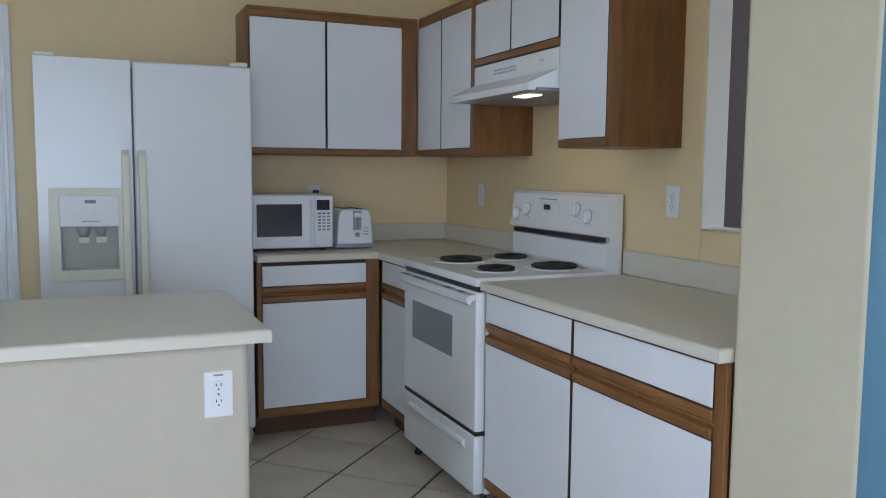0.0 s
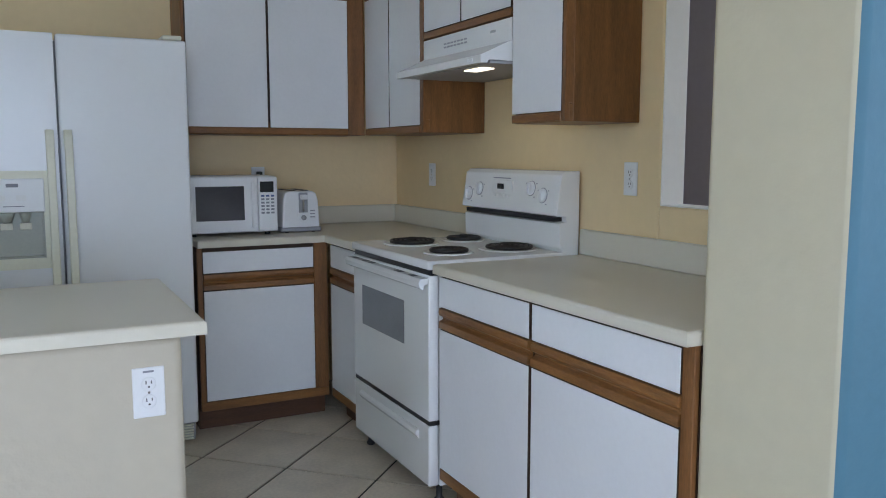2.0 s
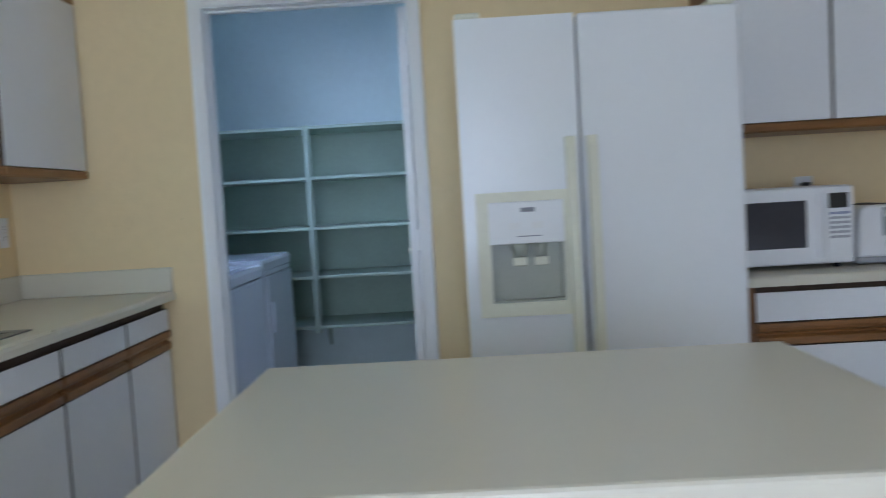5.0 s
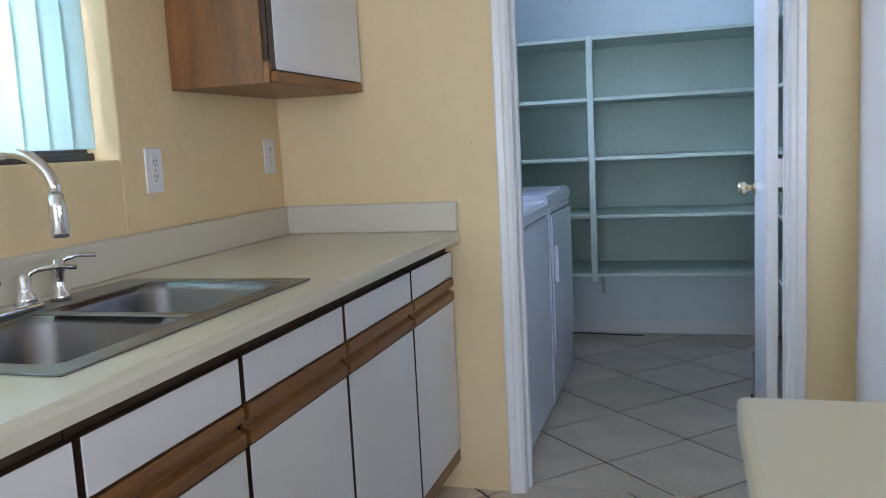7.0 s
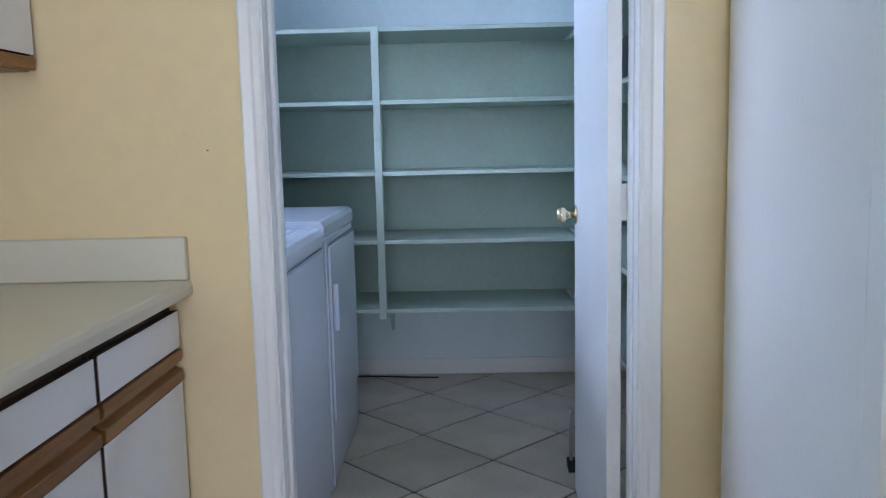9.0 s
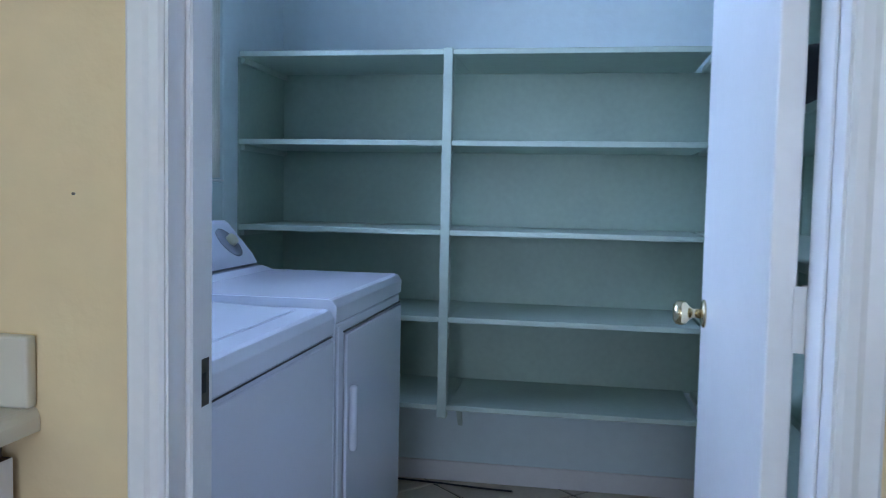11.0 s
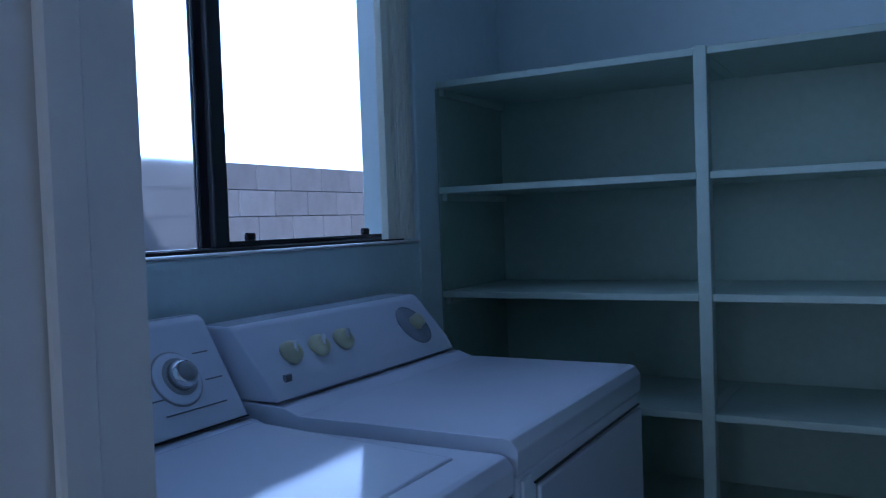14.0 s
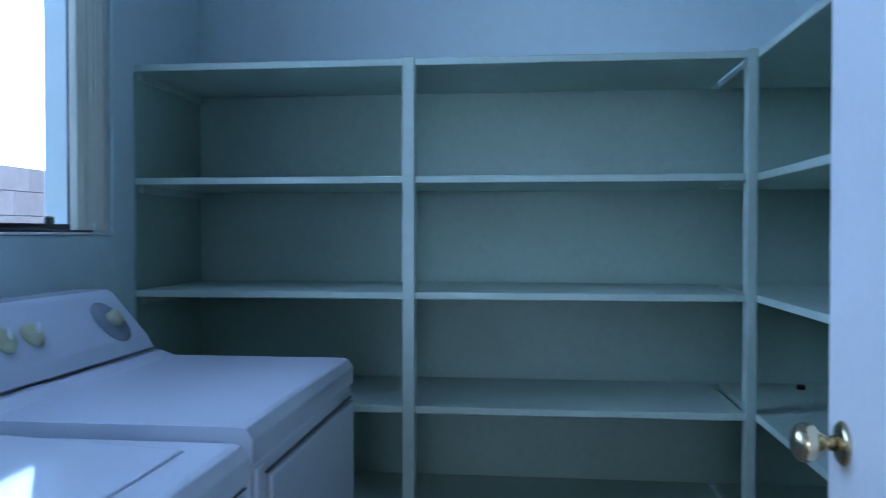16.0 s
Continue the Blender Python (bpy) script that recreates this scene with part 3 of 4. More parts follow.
def worktop(name, outline, z, label, splash=()):
    """A laminate worktop with a rolled front edge, from a plan outline, and its splashbacks."""
    w = thing(name, (outline[0][0], outline[0][1], z), label, "worktop")
    bm = prism(outline, "z", z - 0.034, z)
    top = [e for e in bm.edges if all(abs(v.co.z - z) < 1e-5 for v in e.verts)]
    bmesh.ops.bevel(bm, geom=top, offset=0.010, segments=3, profile=0.5, affect="EDGES")
    part("top", bm, COUNTER, w)
    for sp in splash:
        part("splashback", boxes(sp, bevel=0.005, segs=2), COUNTER, w)
    return w


CT = 0.912
worktop("worktop", [(1.215, 0.862), (XR - 0.001, 0.862), (XR - 0.001, 2.128), (1.215, 2.128)], CT, "cream laminate worktop between cooker and wall",
        ((XR - 0.022, XR - 0.001, 0.862, 2.128, CT, 1.012),))
worktop("worktop", [(0.612, 3.309), (1.215, 3.309), (1.215, 2.905), (XR - 0.001, 2.905), (XR - 0.001, YB - 0.001), (0.612, YB - 0.001)], CT, "L-shaped cream laminate worktop under the microwave",
        ((XR - 0.022, XR - 0.001, 2.905, YB - 0.023, CT, 1.012), (0.612, XR - 0.001, YB - 0.022, YB - 0.001, CT, 1.012)))

# sink worktop, built round the sink's cut-out
sw = thing("worktop", (-1.85, 2.5, CT), "cream laminate worktop round the steel sink", "worktop")
X0, X1 = XL + 0.001, -1.532
KX0, KX1, KY0, KY1 = -2.065, -1.625, 2.215, 2.955
for sp in ((X0, KX0, KY0, KY1), (X0, X1, KY1, YB - 0.001), (X0, X1, 0.72, KY0)):
    part("top", boxes((sp[0], sp[1], sp[2], sp[3], CT - 0.034, CT)), COUNTER, sw)
part("front_edge", prism([(KX1, CT - 0.034), (X1, CT - 0.034), (X1, CT - 0.012), (X1 - 0.003, CT - 0.005), (X1 - 0.010, CT), (KX1, CT)], "y", KY0, KY1), COUNTER, sw)
for a, b in ((0.72, KY0), (KY1, YB - 0.001)):
    part("front_edge", prism([(X1, CT - 0.034), (X1 + 0.010, CT - 0.034), (X1 + 0.010, CT - 0.014), (X1 + 0.006, CT - 0.004), (X1, CT)], "y", a, b), COUNTER, sw)
part("front_edge", prism([(X1 + 0.0002, CT - 0.034), (X1 + 0.010, CT - 0.034), (X1 + 0.010, CT - 0.014), (X1 + 0.006, CT - 0.004), (X1 + 0.0002, CT - 0.003)], "y", KY0, KY1), COUNTER, sw)
part("splashback", boxes((X0, X0 + 0.021, 0.72, YB - 0.023, CT, 1.012), bevel=0.004, segs=2), COUNTER, sw)
part("splashback", boxes((X0, X1 + 0.006, YB - 0.022, YB - 0.001, CT, 1.012), bevel=0.004, segs=2), COUNTER, sw)

sink = thing("sink", (-1.85, 2.52, CT), "double bowl stainless steel sink let into the worktop", "sink")
rim = [(KX0 - 0.025, KX1 + 0.02, KY1 - 0.03, KY1 + 0.018), (KX0 - 0.025, KX1 + 0.02, KY0 - 0.018, KY0 + 0.025), (KX0 - 0.025, KX0 + 0.07, KY0 + 0.025, KY1 - 0.03), (KX1 - 0.025, KX1 + 0.02, KY0 + 0.025, KY1 - 0.03), (KX0 + 0.07, KX1 - 0.025, 2.565, 2.595)]
part("rim", boxes(*[(a, b, c, d, CT + 0.0005, CT + 0.005) for a, b, c, d in rim], bevel=0.0018), STEEL, sink, "brushed steel rim")
for y0, y1 in ((KY0 + 0.025, 2.565), (2.595, KY1 - 0.03)):
    x0, x1 = KX0 + 0.07, KX1 - 0.025
    bm = bmesh.new()
    rings = []
    for inset, z in ((0.0, CT + 0.002), (0.006, CT - 0.012), (0.014, CT - 0.13), (0.03, CT - 0.158), (0.06, CT - 0.17)):
        ring, r = [], 0.055
        for cx, cy, a in ((x1 - inset - r, y1 - inset - r, 0), (x0 + inset + r, y1 - inset - r, 90), (x0 + inset + r, y0 + inset + r, 180), (x1 - inset - r, y0 + inset + r, 270)):
            for k in range(7):
                an = radians(a + 15 * k)
                ring.append(bm.verts.new((cx + r * math.cos(an), cy + r * math.sin(an), z)))
        rings.append(ring)
    corners = [bm.verts.new(c) for c in ((x1, y1, CT + 0.002), (x0, y1, CT + 0.002), (x0, y0, CT + 0.002), (x1, y0, CT + 0.002))]
    for p, q in zip(rings, rings[1:]):
        for k in range(len(p)):
            bm.faces.new((p[k], p[(k + 1) % len(p)], q[(k + 1) % len(p)], q[k])).smooth = True
    bm.faces.new(rings[-1])
    for i in range(4):
        seg = rings[0][7 * i:7 * i + 7]
        for k in range(6):
            bm.faces.new((corners[i], seg[k + 1], seg[k]))
        bm.faces.new((corners[i], corners[(i + 1) % 4], rings[0][(7 * i + 7) % 28], seg[6]))
    bmesh.ops.recalc_face_normals(bm, faces=bm.faces[:])
    part("bowl", bm, STEEL, sink, "deep steel bowl")
    part("drain", lathe([(0.045, 0.0), (0.043, 0.004), (0.03, 0.002), (0.012, 0.001)], ((x0 + x1) / 2, (y0 + y1) / 2, CT - 0.1695)), CHROME, sink)

tap = thing("faucet", (-2.045, 2.5, CT), "chrome gooseneck faucet with two lever handles", "faucet")
part("base_plate", boxes((-2.075, -2.015, 2.38, 2.62, CT + 0.005, CT + 0.02), bevel=0.006, segs=2), CHROME, tap)
sp = [(-2.045, 2.5, CT + 0.02 + 0.03 * i) for i in range(8)]
sp += [(-2.045 + 0.085 * (1 - math.cos(radians(15 * i))), 2.5 + 0.012 * (1 - math.cos(radians(15 * i))), CT + 0.23 + 0.085 * math.sin(radians(15 * i))) for i in range(1, 13)]
part("spout", tube(sp, 0.011), CHROME, tap)
part("spray_head", lathe([(0.012, 0), (0.015, -0.02), (0.017, -0.07), (0.014, -0.078)], (-1.875, 2.524, CT + 0.235), segs=16), CHROME, tap)
for y, d in ((2.405, 0.10), (2.60, 0.10)):
    h = part("handle", lathe([(0.024, 0.018), (0.020, 0.03), (0.013, 0.045), (0.016, 0.07), (0.010, 0.078)], (-2.045, y, CT), segs=16), CHROME, tap)
    part("lever", tube([(-2.045, y, CT + 0.07), (-2.03, y + 0.02, CT + 0.082), (-2.01, y + 0.05, CT + 0.084), (-1.99, y + 0.085, CT + 0.078)], 0.0055, 8), CHROME, h)
spray = thing("hand_sprayer", (-2.05, 2.70, CT), "chrome soap pump with a lever beside the faucet", "sprayer")
part("stem", lathe([(0.022, 0.0053), (0.018, 0.018), (0.011, 0.03), (0.011, 0.06), (0.016, 0.072), (0.013, 0.09), (0.004, 0.094)], (-2.05, 2.70, CT), segs=16), CHROME, spray)
part("lever", tube([(-2.05, 2.70, CT + 0.086), (-2.03, 2.735, CT + 0.096), (-2.01, 2.77, CT + 0.092)], 0.005, 8), CHROME, spray)

# ---- island ----
isl = thing("island", (-0.2, 1.85, 0), "cream plastered kitchen island with rounded corners", "island")
part("base", boxes((-0.685, 0.243, 1.512, 2.205, 0, CT - 0.0345), bevel=0.02, segs=3), PLASTER, isl)
worktop("island_worktop", [(-0.735, 1.482), (0.297, 1.482), (0.297, 2.235), (-0.735, 2.235)], CT, "cream laminate island top with an overhang")

# ---- wall sockets ----


def socket(at, normal, label, plugged=False):
    """A double wall socket: plate, two receptacles with slots, screw."""
    n = Vector(normal)
    u = Vector((0, 0, 1)).cross(n).normalized()
    s = thing("outlet", at, label, "outlet")
    b = Vector(at)

    def slab(u0, u1, z0, z1, d0, d1, bevel=0.0):
        p, q = b + u * u0 + n * d0, b + u * u1 + n * d1
        return boxes((min(p.x, q.x), max(p.x, q.x), min(p.y, q.y), max(p.y, q.y), b.z + z0, b.z + z1), bevel=bevel)
    part("plate", slab(-0.036, 0.036, -0.06, 0.06, 0, 0.006, 0.002), PLASTIC, s)
    for z in (0.021, -0.021):
        r = part("receptacle", lathe([(0.0165, 0.005), (0.0165, 0.0075), (0.015, 0.0082)], b + Vector((0, 0, z)), n, 20), PLASTIC, s)
        for du in (-0.006, 0.006):
            part("slot", slab(du - 0.0012, du + 0.0012, z, z + 0.008, 0.0078, 0.0086), BLACK, r)
        part("ground_hole", lathe([(0.0025, 0.0078), (0.0025, 0.0087)], b + Vector((0, 0, z - 0.007)), n, 10), BLACK, r)
    part("screw", lathe([(0.003, 0.005), (0.003, 0.0072)], b, n, 10), CHROME, s)
    return s


socket((0.163, 1.512, 0.748), (0, -1, 0), "white double outlet on the plastered island")
tagstrip = thing("outlet_marking", (0.163, 1.506, 0.798), "small dark printed strip on the outlet plate", "label")
part("strip", boxes((0.151, 0.175, 1.5045, 1.506, 0.796, 0.8005)), INK, tagstrip)
socket((XR, 3.465, 1.195), (-1, 0, 0), "white double outlet on the yellow wall near the corner")
socket((XR, 1.853, 1.215), (-1, 0, 0), "white double outlet on the yellow wall beside the cooker")
socket((XL, 3.215, 1.172), (1, 0, 0), "white outlet with test buttons beside the sink window")
socket((XL, 3.86, 1.192), (1, 0, 0), "white outlet on the yellow wall near the corner")
socket((1.06, YB, 1.175), (0, -1, 0), "white outlet behind the microwave")
plug = thing("plug", (1.06, YB - 0.008, 1.197), "black plug in the outlet behind the microwave", "plug")
part("body", boxes((1.045, 1.075, YB - 0.045, YB - 0.009, 1.182, 1.211), bevel=0.006, segs=2), BLACK, plug)
part("cord", tube([(1.06, YB - 0.04, 1.190), (1.06, YB - 0.05, 1.17), (1.05, YB - 0.05, 1.05), (1.04, YB - 0.05, 0.95), (1.00, YB - 0.06, 0.918)], 0.0035, 8), BLACK, plug)
nail = thing("nail", (-1.468, YB, 1.206), "tiny dark nail head in the yellow wall", "nail")
part("head", lathe([(0.002, 0), (0.002, 0.003)], (-1.468, YB, 1.206), (0, -1, 0), 10), DARKMETAL, nail)

# ---- refrigerator ----
RX0, RX1, RG, RY = -0.318, 0.575, 0.062, 3.21
fr = thing("refrigerator", (0.13, 3.6, 0), "white side-by-side refrigerator with an ice dispenser", "refrigerator")
part("body", boxes((RX0 + 0.004, RX1 - 0.004, RY + 0.062, YB - 0.03, 0.02, 1.765), bevel=0.006, segs=2), FRIDGE, fr)
DZ0, DZ1 = 0.10, 1.785
HX0, HX1, HZ0, HZ1 = RX0 + 0.082, RG - 0.068, 0.885, 1.075     # dispenser recess
part("freezer_door", boxes((RX0, HX0, RY, RY + 0.055, DZ0, DZ1), (HX1, RG - 0.004, RY, RY + 0.055, DZ0, DZ1), (HX0, HX1, RY, RY + 0.055, DZ0, HZ0), (HX0, HX1, RY, RY + 0.055, HZ1, DZ1), (HX0 + 0.002, HX1 - 0.002, RY + 0.055, RY + 0.061, HZ0 - 0.02, HZ1 + 0.02)), FRIDGE, fr, "narrow white freezer door")
part("fridge_door", boxes((RG + 0.004, RX1, RY, RY + 0.055, DZ0, DZ1), bevel=0.012, segs=3), FRIDGE, fr, "wide white refrigerator door")
part("gasket", boxes((RX0 + 0.012, RX1 - 0.012, RY + 0.0555, RY + 0.0618, DZ0 + 0.01, DZ1 - 0.025)), GREYPL, fr)
for x in (RG - 0.034, RG + 0.034):
    part("handle", prism([(RY - 0.001, 0.58), (RY - 0.001, 1.40), (RY - 0.022, 1.40), (RY - 0.036, 1.375), (RY - 0.042, 1.30), (RY - 0.042, 0.70), (RY - 0.034, 0.61), (RY - 0.022, 0.58)], "x", x - 0.0155, x + 0.0155, 0.004, 2), BISQUE, fr, "long yellowed plastic handle")
    part("handle_cap", boxes((x - 0.0165, x + 0.0165, RY - 0.024, RY - 0.001, 1.345, 1.402), bevel=0.004, segs=2), BISQUE, fr)
for x in (RX0 + 0.045, RX1 - 0.055):
    part("hinge_cover", boxes((x - 0.04, x + 0.04, RY + 0.01, RY + 0.16, 1.786, 1.806), bevel=0.007, segs=2), BISQUE, fr)
QX0, QX1, QZ0, QZ1 = RX0 + 0.040, RG - 0.036, 0.842, 1.238
dsp = part("dispenser", boxes((QX0, HX0, RY - 0.012, RY - 0.001, QZ0, QZ1), (HX1, QX1, RY - 0.012, RY - 0.001, QZ0, QZ1), (HX0, HX1, RY - 0.012, RY - 0.001, QZ0, HZ0), (HX0, HX1, RY - 0.012, RY - 0.001, HZ1 + 0.13, QZ1)), BISQUE, fr, "yellowed dispenser surround")
part("control_panel", boxes((HX0 - 0.004, HX1 + 0.004, RY - 0.016, RY - 0.001, HZ1 - 0.002, HZ1 + 0.132), bevel=0.003), PLASTIC, dsp, "white control panel")
for i, x in enumerate((0.30, 0.38, 0.62, 0.70)):
    px = HX0 + x * (HX1 - HX0)
    part("button", boxes((px - 0.011, px + 0.007, RY - 0.0175, RY - 0.016, HZ1 + 0.045, HZ1 + 0.066), bevel=0.0006), TRIM, dsp)
part("badge", boxes((HX0 + 0.098, HX0 + 0.142, RY - 0.0168, RY - 0.016, HZ1 + 0.098, HZ1 + 0.112)), INK, dsp)
part("print", boxes((HX0 + 0.085, HX0 + 0.160, RY - 0.0165, RY - 0.016, HZ1 + 0.020, HZ1 + 0.023)), INK, dsp)
part("recess", boxes((HX0, HX0 + 0.006, RY, RY + 0.05, HZ0, HZ1), (HX1 - 0.006, HX1, RY, RY + 0.05, HZ0, HZ1), (HX0 + 0.006, HX1 - 0.006, RY + 0.046, RY + 0.052, HZ0 + 0.006, HZ1), (HX0 + 0.006, HX1 - 0.006, RY, RY + 0.046, HZ0, HZ0 + 0.006)), RECESS, dsp, "grey-green dispenser recess")
for x, r in ((0.40, 0.032), (0.70, 0.022)):
    px = HX0 + x * (HX1 - HX0)
    part("chute", lathe([(r, 0), (r * 0.9, -0.02), (r * 0.55, -0.045)], (px, RY + 0.022, HZ1), segs=16), RECESS, dsp)
    part("paddle", boxes((px - 0.022, px + 0.022, RY + 0.018, RY + 0.024, HZ1 - 0.075, HZ1 - 0.048), bevel=0.002), BISQUE, dsp)
grl = part("grille", boxes((RX0 + 0.012, RX1 - 0.012, RY + 0.035, RY + 0.06, 0.015, 0.095), bevel=0.003), GREYPL, fr, "grey toe grille")
for i in range(6):
    part("slat", boxes((RX0 + 0.02, RX1 - 0.02, RY + 0.026, RY + 0.034, 0.02 + i * 0.0125, 0.0275 + i * 0.0125)), BISQUE, grl)
for x in (RX0 + 0.05, RX1 - 0.05):
    for yy in (RY + 0.10, YB - 0.10):
        part("foot", lathe([(0.018, 0), (0.018, 0.02)], (x, yy, 0), segs=12), BLACK, fr)

cord = thing("power_cord", (RX0 - 0.02, 3.86, 0), "black refrigerator cord hanging down to the floor", "cord")
part("wire", tube([(RX0 + 0.03, 3.925, 0.30), (RX0 - 0.005, 3.905, 0.22), (RX0 - 0.022, 3.89, 0.13), (RX0 - 0.020, 3.875, 0.06), (RX0 - 0.005, 3.86, 0.012), (RX0 + 0.06, 3.85, 0.007)], 0.006, 8), BLACK, cord)

# ---- cooker ----
SY_0, SY_1, SF = 2.135, 2.90, 1.205
st = thing("cooker", (1.54, 2.52, 0), "white electric coil cooker with a raised control panel", "cooker")
part("body", boxes((SF + 0.045, 1.855, SY_0, SY_1, 0.075, 0.888)), APPLIANCE, st)
part("cooktop", boxes((SF - 0.006, 1.80, SY_0 - 0.002, SY_1 + 0.002, 0.889, 0.922), bevel=0.008, segs=3), APPLIANCE, st, "white enamel hob top")
od = part("oven_door", boxes((SF, SF + 0.042, SY_0 + 0.004, SY_1 - 0.004, 0.325, 0.868), bevel=0.006, segs=2), APPLIANCE, st, "white enamel oven door")
part("oven_window", boxes((SF - 0.0015, SF, 2.355, 2.79, 0.575, 0.745), bevel=0.0005), OVENGLASS, od, "grey tinted oven window")
hd = part("door_handle", prism([(SF, 0.86), (SF - 0.030, 0.858), (SF - 0.040, 0.846), (SF - 0.036, 0.826), (SF - 0.022, 0.818), (SF - 0.018, 0.834), (SF, 0.838)], "y", SY_0 + 0.006, SY_1 - 0.006, 0.002), APPLIANCE, od, "full-width white handle")
for y0, y1 in ((2.62, 2.665), (2.69, 2.73), (2.34, 2.40), (2.80, 2.84), (2.22, 2.26)):
    part("vent_slot", boxes((SF - 0.026, SF - 0.006, y0, y1, 0.8585, 0.8605)), BLACK, hd)
part("vent_gap", boxes((SF + 0.008, SF + 0.045, SY_0 + 0.006, SY_1 - 0.006, 0.868, 0.889)), BLACK, st)
dr = part("drawer", boxes((SF, SF + 0.042, SY_0 + 0.004, SY_1 - 0.004, 0.075, 0.308), bevel=0.008, segs=2), APPLIANCE, st, "white storage drawer")
part("drawer_grip", prism([(SF, 0.275), (SF - 0.012, 0.268), (SF - 0.014, 0.255), (SF, 0.235)], "y", SY_0 + 0.09, SY_1 - 0.09, 0.002), APPLIANCE, dr)
part("drawer_gap", boxes((SF + 0.004, SF + 0.044, SY_0 + 0.006, SY_1 - 0.006, 0.3085, 0.3245)), BLACK, st)
for x in (SF + 0.06, 1.80):
    for yy in (SY_0 + 0.04, SY_1 - 0.04):
        part("foot", lathe([(0.018, 0), (0.02, 0.01), (0.012, 0.02), (0.012, 0.08)], (x, yy, 0), segs=12), BLACK, st)
bgd = part("backguard", prism([(1.80, 0.905), (1.772, 0.94), (1.768, 1.035), (1.80, 1.04), (1.80, 1.06), (1.752, 1.066), (1.776, 1.222), (1.795, 1.238), (1.862, 1.238), (1.862, 0.905)], "y", SY_0, SY_1, 0.004, 2), APPLIANCE, st, "white upright control panel")
part("panel_gap", boxes((1.766, 1.801, SY_0 + 0.03, SY_1 - 0.02, 1.041, 1.058)), BLACK, bgd)


def on_panel(y, z):
    """A place on the slanted face of the control panel."""
    return Vector((1.752 + (z - 1.066) * 24 / 156, y, z))


NP = Vector((-156, 0, 24)).normalized()
for y, z in ((2.845, 1.125), (2.755, 1.150), (2.335, 1.165), (2.245, 1.140)):
    k = part("knob", lathe([(0.028, 0.0), (0.028, 0.004), (0.025, 0.009), (0.012, 0.011)], on_panel(y, z), NP, 28), PLASTIC, bgd, "round white control knob")
    # Flat grey ring paints a shadow round the knob's rim.
    part("knob_shadow_ring", lathe([(0.0315, 0.0), (0.0315, 0.0012), (0.030, 0.0014)], on_panel(y, z), NP, 28), GREYPL, k)
    g = on_panel(y, z) + NP * 0.011
    part("grip", boxes((g.x - 0.009, g.x + 0.004, y - 0.004, y + 0.004, z - 0.023, z + 0.023), bevel=0.002), PLASTIC, k)
    for dy, dz in ((-0.036, 0.02), (0.036, 0.02), (-0.03, -0.034)):
        m = on_panel(y + dy, z + dz)
        part("print", boxes((m.x - 0.0012, m.x + 0.002, y + dy - 0.004, y + dy + 0.004, z + dz - 0.002, z + dz + 0.002)), INK, bgd)
c = on_panel(2.56, 1.162)
part("clock_panel", boxes((c.x - 0.004, c.x + 0.004, 2.475, 2.645, 1.105, 1.192), bevel=0.001), APPLIANCE, bgd)
part("display", boxes((c.x - 0.009, c.x - 0.0042, 2.54, 2.59, 1.155, 1.178), bevel=0.001), DARKGLASS, bgd, "small dark clock display")
for i in range(5):
    part("button", boxes((c.x - 0.0085, c.x - 0.0042, 2.495 + i * 0.03, 2.51 + i * 0.03, 1.120, 1.132), bevel=0.0006), TRIM, bgd)
part("print", boxes((c.x - 0.0032, c.x - 0.0008, 2.49, 2.63, 1.200, 1.204)), INK, bgd)
for x, y, r in ((1.395, 2.70, 0.100), (1.66, 2.72, 0.078), (1.385, 2.335, 0.078), (1.655, 2.33, 0.100)):
    bn = part("burner_pan", lathe([(r + 0.022, 0.9225), (r + 0.020, 0.9275), (r + 0.008, 0.927), (r * 0.9, 0.9225), (r * 0.3, 0.9222)], (x, y, 0), segs=32), APPLIANCE, st, "round drip pan")
    pts = []
    for k in range(100):
        a = k / 99 * 2 * math.pi * 4.2
        rr = 0.018 + (r - 0.018) * k / 99
        pts.append((x + rr * math.cos(a), y + rr * math.sin(a), 0.934))
    part("coil", tube(pts, 0.0075, 6), COIL, bn, "black spiral heating coil")

# ---- hood ----
ho = thing("cooker_hood", (1.65, 2.52, 1.65), "white metal cooker hood with a lit lamp", "cooker hood")
HF, HZ = 1.425, 1.635
bm = prism([(HF, HZ), (HF, HZ + 0.028), (1.556, 1.722), (1.556, 1.806), (XR - 0.001, 1.806), (XR - 0.001, HZ + 0.012), (1.46, HZ + 0.012), (1.455, HZ)], "y", 2.158, 2.905, 0.002)
part("body", bm, APPLIANCE, ho)
part("underside", boxes((1.47, XR - 0.02, 2.17, 2.895, HZ + 0.001, HZ + 0.011)), GREYPL, ho, "grey metal underside")
for i in range(7):
    for j in range(2):
        y0 = 2.50 + i * 0.03
        part("vent_slot", boxes((1.5545, 1.5562, y0, y0 + 0.022, 1.752 + j * 0.014, 1.759 + j * 0.014)), GREYPL, ho)
part("badge", boxes((1.5545, 1.5562, 2.27, 2.31, 1.765, 1.775)), CHROME, ho)
lens = part("lamp_lens", boxes((1.515, 1.575, 2.31, 2.45, HZ - 0.004, HZ + 0.001), bevel=0.002), BULB, ho, "glowing lamp lens")
for y in (2.215, 2.24):
    part("switch", boxes((HF - 0.003, HF, y, y + 0.016, HZ + 0.008, HZ + 0.02), bevel=0.0008), PLASTIC, ho)

# ---- microwave ----
mw = thing("microwave", (0.86, 3.62, CT), "white microwave oven with a dark window on the worktop", "microwave")
MX0, MX1, MF, MZ0, MZ1 = 0.592, 1.028, 3.462, CT + 0.014, 1.198
